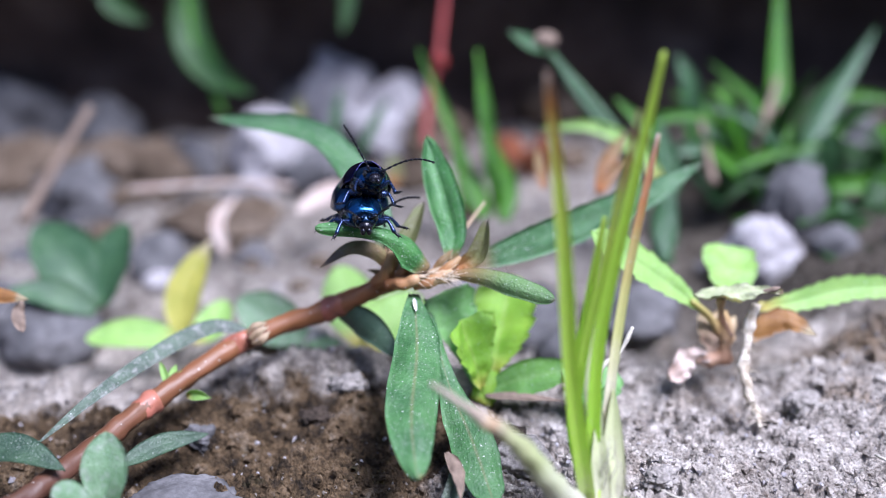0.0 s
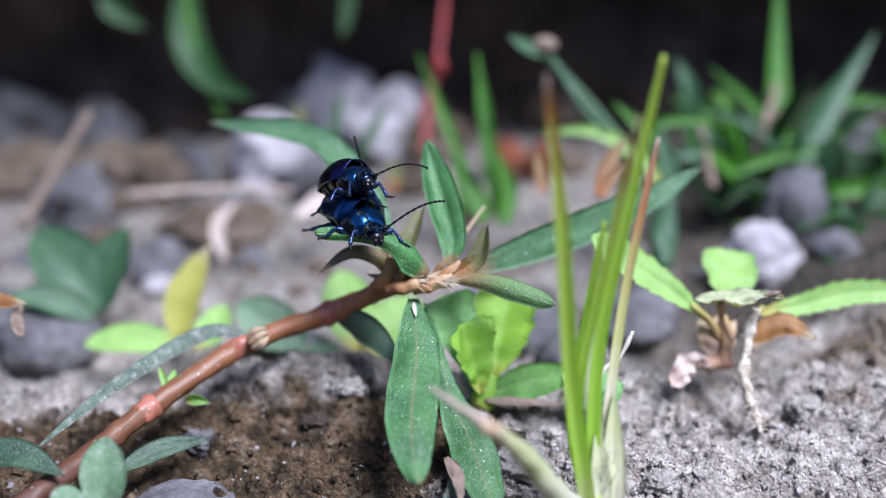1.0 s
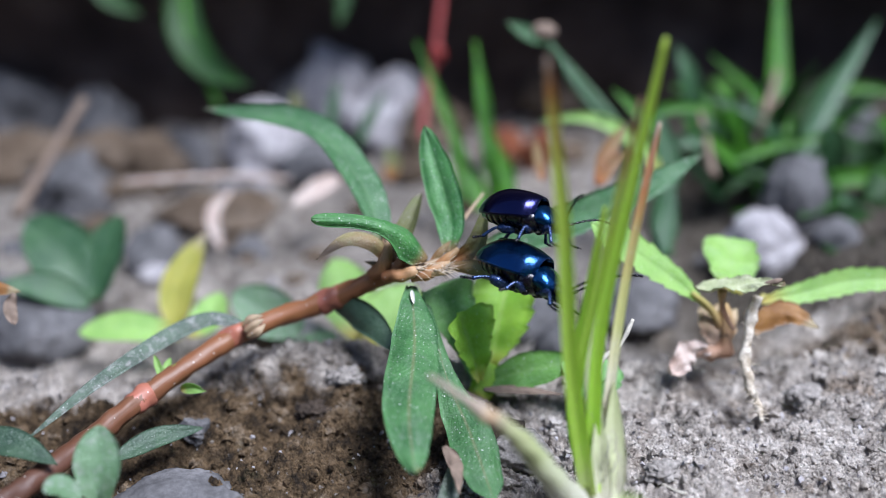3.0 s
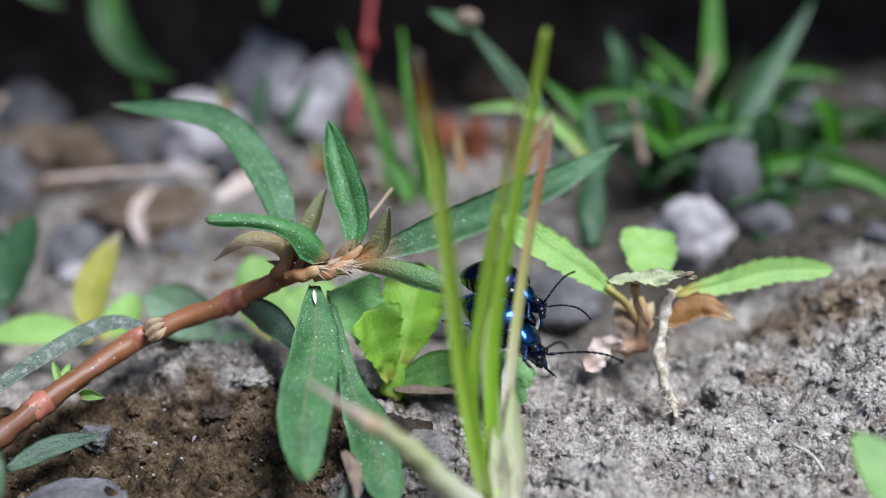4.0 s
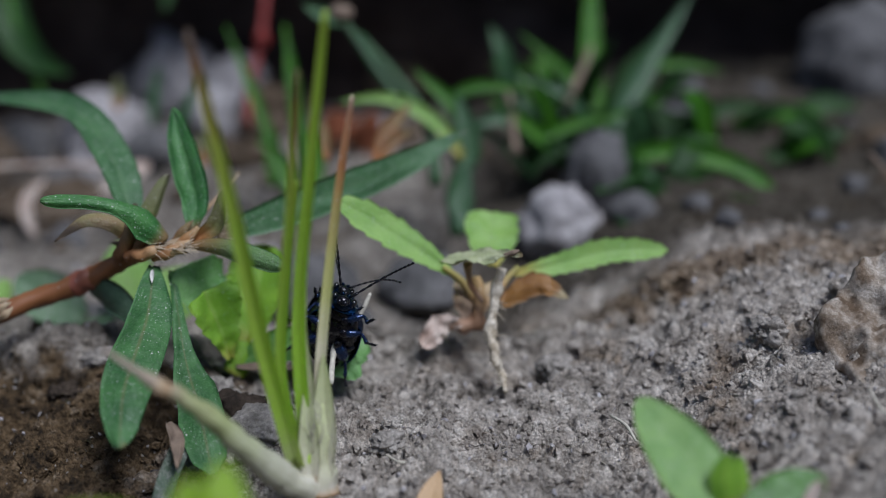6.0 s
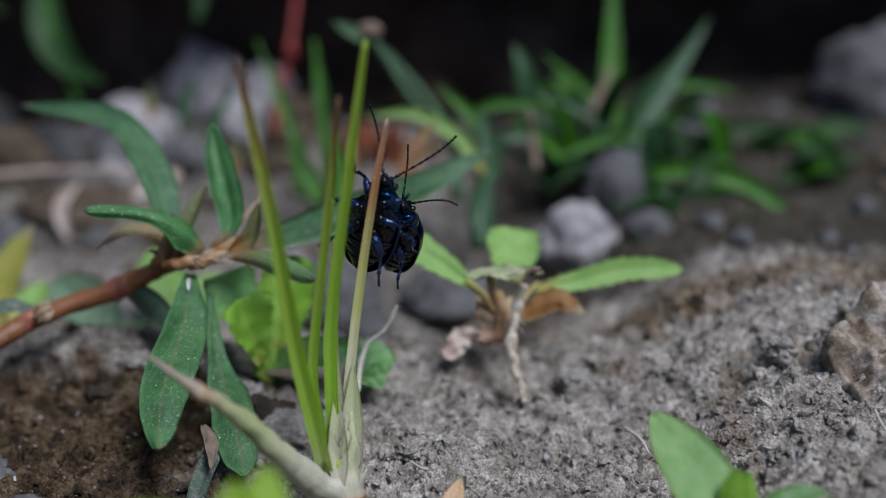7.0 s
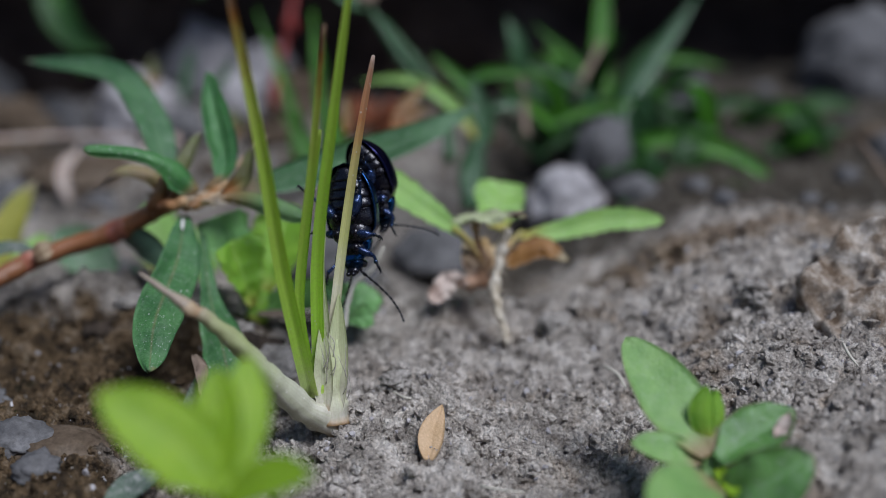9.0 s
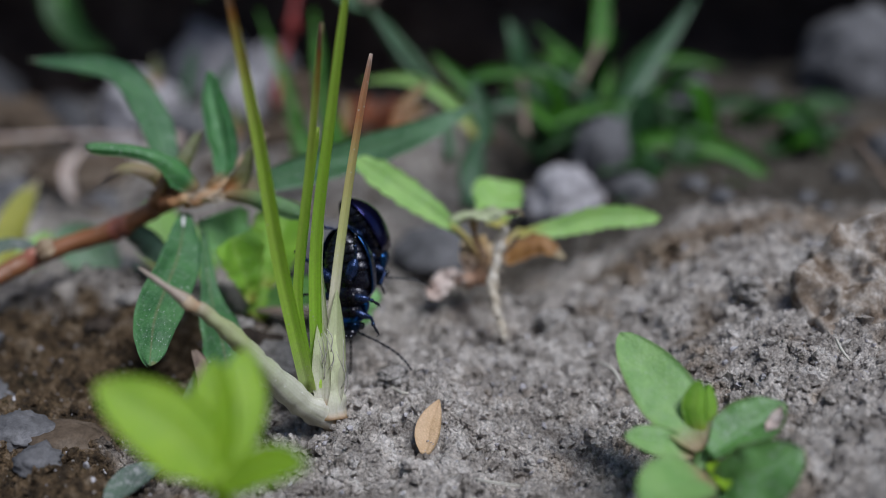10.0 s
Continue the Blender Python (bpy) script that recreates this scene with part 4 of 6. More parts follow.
    part("leaf", leaf([(0.49, 56.23, 7.92), (0.50, 57.68, 9.27), (-0.26, 59.54, 11.42), (-0.88, 61.16, 13.03)], 1.9, (-0.25, -1, 0.25), kind="tongue", curl=0.35, fold=0.5, thick=0.22, wave=0.09, n=40, m=10), KNOT_LEAF, k, "upright narrow green leaf with a blunt tip")
    part("leaf", leaf([(1.56, 56.90, 7.37), (6.13, 59.46, 7.89), (11.25, 62.82, 8.51), (15.39, 65.34, 9.70)], 2.0, (-0.65, -0.85, 0.02), curl=0.1, fold=0.08, thick=0.16, twist=(0, -8), wave=0.07, teeth=15, tooth=0.06, seed=3), ARCH_LEAF, k, "long green leaf with a purplish tip")
    part("leaf", leaf([(-1.50, 55.15, 6.55), (-1.28, 51.04, 5.61), (-1.46, 46.42, 4.77), (-1.14, 43.07, 3.82)], 2.6, (0.05, -1, 0.6), kind="droop", fold=-0.1, curl=0.22, thick=0.16, wave=0.11, n=44, m=10), DROOP_LEAF, k, "broad drooping leaf with a brown rib")
    part("torn_spot", leaf([(-1.48, 54.44, 6.67), (-1.35, 53.53, 6.38)], 0.22, (0, -1, 0.5), thick=0.05, n=6, m=4), plain("white_tear", (0.72, 0.70, 0.66), 0.7), k, "white torn spot on the leaf base")
    part("leaf", leaf([(-0.86, 56.05, 5.70), (0.33, 51.42, 3.35), (1.45, 48.16, 2.20), (2.47, 44.84, 0.88)], 2.35, (0.3, -1, -0.15), kind="hang", fold=-0.1, curl=0.2, thick=0.14, wave=0.13, seed=2, n=40), DROOP_LEAF, k, "second drooping leaf with brown torn edge")
    part("torn_edge", leaf([(0.18, 47.08, 2.33), (0.76, 45.96, 2.00), (0.91, 44.68, 1.35)], 0.7, (0.4, -1, 0.3), "lance", -0.4, 0.12, wave=0.3), TWIG, k, "browned torn leaf edge")
    part("leaf", leaf([(-2.77, 57.23, 7.25), (-4.57, 61.39, 10.04), (-7.99, 65.64, 11.52), (-14.23, 68.62, 11.28)], 2.15, (0.6, -0.75, 0.6), fold=0.22, thick=0.15, wave=0.07, teeth=15, tooth=0.05, seed=5), ARCH_LEAF, k, "arching green leaf with a pointed tip")
    part("leaf", leaf([(-0.63, 55.34, 8.05), (-1.97, 54.69, 9.77), (-3.80, 54.36, 10.63), (-6.35, 53.80, 11.03)], 1.8, (0.1, -0.6, 0.85), kind="rolled", fold=-0.15, curl=0.55, thick=0.2, twist=(-10, 25), wave=0.04, n=40, m=12), KNOT_LEAF, k, "short green leaf rolled to a tube")
    part("leaf", leaf([(-2.63, 55.81, 7.47), (-3.40, 55.70, 8.76), (-4.79, 55.51, 9.12), (-6.33, 54.71, 8.32)], 0.95, (0.1, -0.5, 0.85), fold=-0.35, thick=0.12), CURL, k, "small curled brownish leaf")
    part("leaf", leaf([(-0.10, 55.47, 7.55), (1.94, 54.53, 7.95), (3.91, 53.37, 7.93), (5.62, 52.48, 7.67)], 1.15, (0.1, -0.85, 0.6), kind="slim", fold=-0.2, curl=0.5, thick=0.22, n=36, m=10), SIDE_LEAF, k, "short green side leaf with brown base")
    part("bud", leaf([(0.49, 55.71, 7.66), (1.91, 55.96, 8.53), (2.34, 56.46, 10.26)], 1.05, (-0.5, -0.8, 0.2), kind="tongue", fold=0.6, thick=0.24, n=24), OLIVE, k, "olive folded young leaf with a brown base")
    part("bud", leaf([(-2.76, 56.87, 7.28), (-1.73, 57.61, 8.70), (-1.04, 58.76, 10.18)], 1.1, (-0.5, -0.8, 0.2), kind="tongue", fold=0.6, thick=0.22, n=24), OLIVE, k, "olive folded young leaf with a brown base")
    part("bud", leaf([(-3.19, 56.94, 7.41), (-2.75, 57.27, 8.06), (-2.91, 58.05, 8.81)], 0.6, (-0.5, -0.8, 0.2), fold=0.5, thick=0.2), BUD, k, "orange-brown folded bud leaf")
    part("twig", tube([(0.51, 58.26, 7.80), (2.36, 61.19, 9.05)], [0.13, 0.10, 0.07], 8, 6), SHEATH, k, "dry pale leaf stalk")
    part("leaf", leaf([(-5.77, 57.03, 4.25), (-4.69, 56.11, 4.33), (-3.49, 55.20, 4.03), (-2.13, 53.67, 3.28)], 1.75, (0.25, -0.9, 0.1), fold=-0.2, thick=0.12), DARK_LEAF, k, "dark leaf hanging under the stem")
    part("leaf", leaf([(-10.55, 56.13, 3.61), (-12.40, 56.31, 3.96), (-14.62, 54.95, 3.54), (-17.38, 51.29, 3.09), (-19.68, 47.20, 2.57)], 0.95, (0.2, -0.6, 0.8), fold=-0.4, thick=0.12, wave=0.08), GREY_LEAF, k, "withered grey leaf, dusty and rolled")
    side_bud = part("bud", ball((-9.88, 55.05, 4.11), (0.55, 0.4, 0.42), axis=Euler((0, radians(-25), 0)).to_matrix()), NODE, k, "small pinkish side bud")
    for a, b, c in (((-10.31, 54.62, 4.02), (-9.73, 54.61, 4.52), (-9.23, 54.95, 4.66)), ((-10.39, 54.88, 4.15), (-9.93, 54.86, 4.72), (-9.31, 55.18, 4.74)), ((-10.21, 54.66, 3.72), (-9.56, 54.50, 4.16), (-9.18, 54.93, 4.40))):
        part("scale", leaf([a, b, c], 0.42, (0, -1, 0.3), fold=-0.5, thick=0.08, n=10, m=6), SHEATH, side_bud, "pale papery bud scale")
    for a, b, w in (((-14.39, 53.00, 1.96), (-15.05, 54.25, 2.92), 0.4), ((-14.39, 53.00, 1.96), (-14.18, 54.18, 2.78), 0.45), ((-13.50, 52.86, 1.69), (-12.11, 52.23, 1.94), 0.6), ((-14.09, 53.00, 1.96), (-13.73, 53.47, 2.88), 0.35)):
        part("shoot", leaf([a, Vector(a).lerp(Vector(b), 0.5) + Vector((0, 0, 0.15)), b], w, (0, -1, 0.3), fold=0.4, thick=0.12, n=10, m=6), PALE_GREEN, k, "tiny pale shoot at a joint")


knotweed()


def little_weed(at, leaves, label, material, name="seedling", category="plant", group="", stalk=None):
    """A small plant: each leaf is (points, width, up, shape)."""
    k = thing(name, at, label, category, group)
    for i, (pts, width, up, kind) in enumerate(leaves):
        part("leaf", leaf(pts, width, up, kind, fold=0.18, thick=0.14, wave=0.03, seed=i), material, k)
    if stalk:
        part("stalk", tube(stalk, [0.22, 0.16], 10, 8, 0.2), material, k)
    return k


little_weed((-15.38, 43.69, 1.66), [([(-15.51, 43.69, 1.66), (-15.53, 44.65, 3.17), (-15.59, 45.74, 4.48)], 2.2, (0.0, -1, 0.3), "oval"), ([(-15.03, 43.42, 1.88), (-14.81, 43.61, 3.01), (-14.73, 43.87, 3.52)], 0.6, (0.3, -1, 0.3), "lance"), ([(-15.96, 43.27, 2.33), (-16.88, 43.20, 2.96), (-17.53, 42.84, 2.99)], 1.2, (0.0, -0.3, 1), "oval")], "seedling with oval dusty grey-green leaf", DULL)
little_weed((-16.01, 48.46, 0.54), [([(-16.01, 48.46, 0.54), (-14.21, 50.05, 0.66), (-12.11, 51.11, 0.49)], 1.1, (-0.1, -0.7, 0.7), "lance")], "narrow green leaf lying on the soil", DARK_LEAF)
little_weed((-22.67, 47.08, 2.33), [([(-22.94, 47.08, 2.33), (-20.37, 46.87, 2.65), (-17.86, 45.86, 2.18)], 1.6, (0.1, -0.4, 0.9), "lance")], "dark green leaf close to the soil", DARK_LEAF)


# ---- yellow-green rosette ----
def rosette():
    k = thing("rosette", (2.24, 54.82, 0.30), "fresh yellow-green toothed rosette growing from soil", "plant")
    b = Vector((2.24, 54.99, 0.63))
    part("crown", tube([(2.05, 54.68, 0.02), (2.36, 54.99, 0.63), (2.61, 55.48, 1.59)], [0.6, 0.75, 0.5], 10, 12, 0.2), FRESH, k, "short pale green crown")
    part("leaf", leaf([(2.61, 55.24, 1.12), (3.17, 56.98, 3.03), (3.83, 59.06, 5.62)], 3.3, (-0.3, -1, 0.2), "spoon", 0.3, 0.14, teeth=7, tooth=0.16, wave=0.09, n=60, m=10), FRESH, k, "upright yellow-green leaf with a few teeth")
    part("leaf", leaf([(2.09, 54.26, 1.27), (1.68, 54.50, 2.80), (0.96, 54.90, 5.04)], 3.1, (0.2, -0.6, 0.75), "fan", 0.55, 0.16, teeth=6, tooth=0.15, wave=0.1, twist=(0, -22), seed=4, n=40, m=12), FRESH, k, "folded cup-shaped young leaf with a toothed rim")
    part("leaf", leaf([(1.85, 54.80, 1.01), (1.00, 55.74, 3.23), (0.11, 56.47, 5.95)], 2.9, (0.35, -0.7, 0.6), "fan", 0.2, 0.14, teeth=6, tooth=0.12, wave=0.08, seed=6, n=40, m=10), FROSTED, k, "dull bluish green leaf, frosted with dust")
    part("leaf", leaf([(2.59, 54.73, 0.87), (4.60, 54.44, 1.79), (7.56, 54.11, 2.65)], 1.9, (0.0, -0.75, 0.75), "tongue", 0.15, 0.14, teeth=5, tooth=0.06, wave=0.06, seed=7), MEADOW, k, "flat green leaf spread over the soil")
    part("leaf", leaf([(2.28, 54.28, 0.73), (4.13, 53.71, 1.12), (6.48, 53.01, 1.23)], 0.5, (0.0, -0.5, 0.85), "lance", -0.3, 0.12, wave=0.2, seed=8), TWIG, k, "withered brown lower leaf")


rosette()


# ---- grass tuft with its runner ----
def blade(pts, width, material, k, label, up=(0.1, -1, 0.1), fold=0.5, kind="grass", name="blade"):
    return part(name, leaf(pts, width, up, kind, fold, 0.16, n=34, m=6), material, k, label)


def tuft():
    k = thing("grass_tuft", (7.47, 43.92, 0.19), "tuft of stiff grass blades with a pale root sheath", "grass")
    blade([(6.59, 43.58, 2.17), (5.53, 43.73, 8.99), (4.88, 43.57, 15.57), (3.95, 43.48, 22.66)], 0.77, BLADE, k, "stiff green blade with a rusty tip")
    blade([(6.66, 44.42, 1.95), (6.05, 45.23, 6.66), (6.93, 45.35, 13.78), (7.80, 44.89, 20.52)], 0.50, BLADE, k, "narrow green blade with a browned tip")
    blade([(6.90, 44.56, 1.86), (6.95, 45.92, 8.81), (7.91, 46.40, 15.91), (8.90, 46.60, 22.44)], 0.64, BLADE_GREEN, k, "tall bright green blade")
    blade([(6.63, 44.70, 1.76), (5.93, 45.75, 5.41), (6.46, 46.77, 10.53), (7.11, 47.64, 14.59)], 0.54, BLADE_GREEN, k, "short green blade")
    blade([(7.38, 44.05, 0.44), (7.63, 46.20, 5.17), (8.28, 48.14, 10.23), (9.01, 49.18, 14.62), (9.60, 49.90, 17.61)], 0.53, STRAW, k, "dry straw blade with a red upper half")
    blade([(7.20, 43.91, 0.54), (7.10, 45.30, 3.73), (6.81, 46.76, 7.44), (7.04, 47.60, 9.53)], 0.95, WHITE_SHEATH, k, "pale dry sheath at the blade foot", name="sheath")
    part("sheath", tube([(7.57, 43.81, 0.34), (7.47, 44.56, 1.86), (7.64, 45.70, 4.16)], [0.95, 0.84, 0.70, 0.35], 20, 12, 0.3), WHITE_SHEATH, k, "whitish fibrous root sheath")
    blade([(7.73, 43.41, 0.68), (7.80, 44.91, 3.32), (7.88, 46.41, 6.36)], 1.15, WHITE_SHEATH, k, "torn whitish membrane round the blades", name="membrane", kind="lance")
    blade([(7.25, 43.29, 1.20), (7.18, 44.22, 3.08), (7.08, 45.61, 5.51)], 0.95, WHITE_SHEATH, k, "torn whitish membrane round the blades", name="membrane", kind="lance")
    part("sheath", tube([(6.82, 43.94, 1.76), (6.93, 44.78, 3.06), (6.84, 45.67, 4.49)], [0.55, 0.48, 0.2], 16, 10, 0.15), BLADE, k)
    part("runner", tube([(7.61, 44.01, 0.37), (6.34, 43.12, 1.64), (4.72, 41.89, 4.52), (3.20, 40.95, 7.22), (1.86, 40.53, 8.68), (0.92, 40.54, 9.46), (-0.53, 41.25, 10.13)], [0.80, 0.70, 0.56, 0.42, 0.31, 0.18, 0.08], 70, 12, 0.3), RUNNER, k, "pale green runner ending in a dry tip")
    part("runner_joint", tube([(2.17, 40.46, 8.52), (1.52, 40.47, 8.94)], [0.28, 0.36, 0.25], 8, 12, 0.3), SHEATH, k, "pinkish swollen joint")
    rng = random.Random(8)
    for i in range(14):
        c = Vector((7.60, 44.01, 1.89)) + Vector((rng.uniform(-0.5, 0.7), rng.uniform(-0.2, 0.4), rng.uniform(-1.2, 2.5)))
        part("fibre", tube([c, c + Vector((rng.uniform(-0.2, 0.3), 0, 0.8)), c + Vector((rng.uniform(-0.3, 0.5), 0.1, rng.uniform(1.2, 2.4)))], [0.03, 0.03, 0.015], 8, 4), THREAD, k)


tuft()

thread = thing("dry_thread", (8.49, 47.38, 1.80), "curled whitish dry thread standing in the soil", "plant fibre")
part("strand", tube([(7.72, 50.05, 2.26), (7.90, 51.59, 3.25), (8.23, 52.27, 3.89), (9.12, 52.69, 4.50), (9.79, 53.28, 5.63)], [0.14, 0.16, 0.15, 0.14, 0.08], 34, 8, 0.6), THREAD, thread)
low_weed = thing("seedling", (7.50, 53.84, 0.66), "low frosted seedling with scalloped leaves behind the grass", "plant")
for pts, w, up, seed in (([(7.52, 53.04, 1.06), (8.19, 53.61, 1.73), (8.97, 54.59, 2.33)], 2.2, (-0.1, -0.8, 0.7), 1), ([(7.52, 53.04, 1.06), (7.24, 53.71, 1.88), (6.91, 54.66, 2.36)], 1.5, (0.4, -0.8, 0.5), 2), ([(7.66, 52.64, 1.15), (8.39, 52.75, 1.40), (9.10, 53.04, 1.54)], 1.3, (0.1, -0.9, 0.4), 3)):
    part("leaf", leaf(pts, w, up, "spoon", 0.2, 0.14, teeth=4, tooth=0.16, wave=0.12, seed=seed, n=36, m=10), FROSTED, low_weed)


# ---- toothed seedling on its bare root ----
def rooted_seedling():
    k = thing("seedling", (15.62, 56.21, 1.37), "toothed pale green seedling on an exposed root", "plant")
    part("crown", tube([(13.94, 56.04, 1.84), (14.90, 55.89, 2.01), (15.46, 56.10, 2.43), (15.58, 56.72, 3.18), (15.39, 57.45, 4.12)], [0.4, 0.46, 0.42, 0.34, 0.26], 30, 14, 0.8), CROWN, k, "reddish brown bare crown")
    for a, b, c, w in (((14.96, 56.02, 2.24), (14.64, 56.79, 3.04), (14.35, 58.02, 3.86), 0.95), ((15.02, 56.02, 2.24), (15.68, 56.82, 2.92), (16.39, 58.04, 3.52), 0.95), ((14.99, 56.36, 2.24), (15.11, 57.09, 2.98), (15.42, 58.20, 3.80), 1.1)):
        part("sheath", leaf([a, b, c], w, (0.0, -1, 0.25), "tongue", -0.35, 0.1, wave=0.25, teeth=4, tooth=0.2, seed=w * 9 + a[0], n=32, m=8), PAPER, k, "pinkish papery sheath round the crown")
    part("petiole", tube([(15.35, 56.81, 2.92), (14.69, 57.16, 3.97), (13.60, 57.25, 4.95)], [0.24, 0.2, 0.16], 14, 8, 0.2), PETIOLE, k, "yellowish leaf stalk")
    part("petiole", tube([(16.73, 57.14, 3.58), (17.16, 57.66, 3.94), (17.78, 58.09, 4.35)], [0.2, 0.18, 0.15], 12, 8, 0.2), PETIOLE, k, "yellowish leaf stalk")
    part("stub", tube([(15.67, 55.77, 3.52), (15.01, 55.93, 4.65), (14.89, 56.07, 5.77)], [0.13, 0.14, 0.18, 0.3], 14, 9, 0.4), CROWN, k, "brown leaf stub under the dry leaf")
    part("leaf", leaf([(15.07, 57.10, 3.44), (13.45, 57.39, 4.99), (10.91, 57.64, 6.86), (7.97, 57.68, 8.94)], 1.75, (0.35, -0.75, 0.65), "petioled", 0.15, 0.15, teeth=10, tooth=0.20, wave=0.05, seed=3, n=90, m=12), PALE_GREEN, k, "long toothed pale green leaf")
    part("leaf", leaf([(16.24, 58.50, 4.41), (16.40, 60.33, 4.90), (16.54, 62.34, 5.70)], 3.0, (0.0, -1, 0.25), "block", 0.12, 0.15, teeth=5, tooth=0.12, wave=0.12, seed=5, n=60, m=12), PALE_GREEN, k, "broad upright leaf with a blunt top")
    part("leaf", leaf([(17.47, 57.92, 4.05), (20.00, 58.68, 4.15), (23.03, 59.13, 4.70), (26.30, 59.23, 4.62)], 1.35, (0.0, -0.8, 0.6), "slim", 0.2, 0.15, teeth=12, tooth=0.21, wave=0.06, seed=6, n=104, m=12), PALE_GREEN, k, "narrow toothed pale green leaf")
    part("leaf", leaf([(13.46, 56.32, 5.81), (15.60, 55.47, 6.47), (17.66, 54.57, 7.05)], 0.85, (0.0, -0.3, 1.0), "lance", 0.1, 0.12, teeth=8, tooth=0.35, wave=0.35, seed=7, n=64), DRIED, k, "dry leaf held flat, bleached rim")
    part("tip", tube([(16.62, 54.86, 6.75), (17.07, 54.74, 6.97), (17.52, 54.63, 7.20)], [0.08, 0.15, 0.12, 0.14, 0.06], 14, 8, 0.6, 5), TWIG, k, "dark shrivelled leaf tip")
    part("leaf", leaf([(16.74, 56.90, 2.70), (18.73, 57.09, 3.87), (20.47, 56.34, 3.25)], 1.2, (0.0, -0.8, 0.6), "lance", -0.35, 0.14, teeth=6, tooth=0.25, wave=0.2, seed=8), OXIDE, k, "orange-brown curled leaf")
    part("leaf", leaf([(14.71, 55.82, 2.29), (13.44, 55.56, 2.20), (12.35, 54.70, 1.38)], 1.25, (0.0, -0.9, 0.4), "slim", -0.2, 0.16, teeth=5, tooth=0.2, wave=0.55, seed=9, n=40, m=10), DEAD, k, "shrivelled pinkish dead leaf")
    roots = [(16.72, 55.75, 5.58), (16.33, 55.21, 4.11), (16.02, 54.27, 2.77), (16.20, 53.44, 1.64), (16.50, 52.76, 0.80), (16.70, 51.98, 0.19)]
    part("root", tube(roots, [0.22, 0.25, 0.25, 0.27, 0.27, 0.26, 0.24, 0.2], 90, 12, 0.75, 2), ROOT, k, "pale bare root, soil-crusted")
    rng = random.Random(21)
    for i in range(46):
        c = Vector(roots[1]).lerp(Vector(roots[3]), rng.random()) if i < 20 else Vector(roots[3]).lerp(Vector(roots[5]), rng.random())
        d = Vector((rng.uniform(-1, 1), rng.uniform(-0.8, 0.2), rng.uniform(-0.6, 0.5))).normalized() * rng.uniform(0.35, 0.8)
        part("root_hair", tube([c, c + d * 0.6 + Vector((0, 0, 0.05)), c + d], [0.035, 0.025, 0.01], 5, 4, 0.3, i), ROOT, k)


rooted_seedling()


# ---- fleshy plants in front ----
def front_plant():
    k = thing("fleshy_seedling", (24.84, 35.83, 2.19), "fleshy green seedling with oval leaves and a bud", "plant")
    part("stem", tube([(24.87, 35.34, 1.97), (24.83, 36.54, 2.87), (24.82, 37.37, 3.78)], [0.45, 0.4, 0.35], 12, 10, 0.2), SUCCULENT, k)
    part("leaf", leaf([(24.82, 36.67, 3.84), (23.52, 38.95, 5.01), (21.61, 42.01, 6.60)], 3.0, (0.25, -0.9, 0.5), "oval", 0.12, 0.22, wave=0.04, seed=1), SUCCULENT, k, "large oval green leaf")
    part("bud", leaf([(24.79, 37.23, 3.88), (24.44, 37.70, 5.20), (24.67, 38.27, 6.36)], 1.15, (-0.4, -0.8, 0.4), "oval", -0.35, 0.3, seed=2), FRESH, k, "folded young green leaf")
    part("bud", leaf([(24.97, 37.37, 3.78), (25.39, 37.93, 4.90), (25.25, 38.48, 6.02)], 0.7, (0.5, -0.8, 0.4), "oval", -0.35, 0.3, seed=3), FRESH, k, "folded young green leaf")
    part("leaf", leaf([(24.46, 36.82, 3.42), (22.90, 36.75, 4.06), (21.32, 36.60, 4.53)], 1.5, (0.0, -0.5, 0.9), "oval", 0.2, 0.2, wave=0.08, seed=4), SUCCULENT, k, "low oval leaf, dusty")
    part("leaf", leaf([(25.03, 36.14, 3.92), (26.80, 37.21, 4.54), (28.60, 37.99, 5.33)], 2.5, (-0.75, -0.6, 0.35), "blunt", 0.3, 0.22, wave=0.07, seed=5), DEEP, k, "broad shiny green leaf with a bleached tip")
    part("scar", leaf([(27.55, 36.74, 4.73), (28.01, 37.13, 5.13), (28.20, 37.53, 5.55)], 0.7, (-0.75, -0.6, 0.35), "oval", 0.2, 0.06, wave=0.3, n=12, m=6), DEAD, k, "bleached leaf tip")
    part("leaf", leaf([(24.75, 34.87, 3.65), (23.10, 33.10, 4.67), (21.10, 30.81, 5.43)], 2.7, (0.0, -0.35, 0.9), "oval", 0.2, 0.22, wave=0.06, seed=6), SUCCULENT, k, "broad green leaf with a reddish rim")
    part("leaf", leaf([(24.95, 34.77, 3.43), (26.39, 34.00, 4.18), (28.38, 34.31, 5.57)], 2.9, (-0.45, -0.7, 0.5), "oval", 0.3, 0.22, wave=0.08, seed=7), DEEP, k, "broad green leaf with a reddish rim")
    part("leaf", leaf([(25.00, 36.10, 3.51), (25.30, 35.06, 3.70), (25.30, 33.92, 3.70)], 0.9, (-0.1, -0.5, 0.85), "oval", 0.25, 0.2, seed=8), LIME, k, "small young leaf")
    part("leaf", leaf([(24.80, 37.76, 3.04), (23.85, 38.43, 3.62), (22.94, 39.39, 4.03)], 0.8, (0.4, -0.6, 0.7), "lance", -0.2, 0.12, seed=9), DEAD, k, "pale dead leaf beneath")


front_plant()


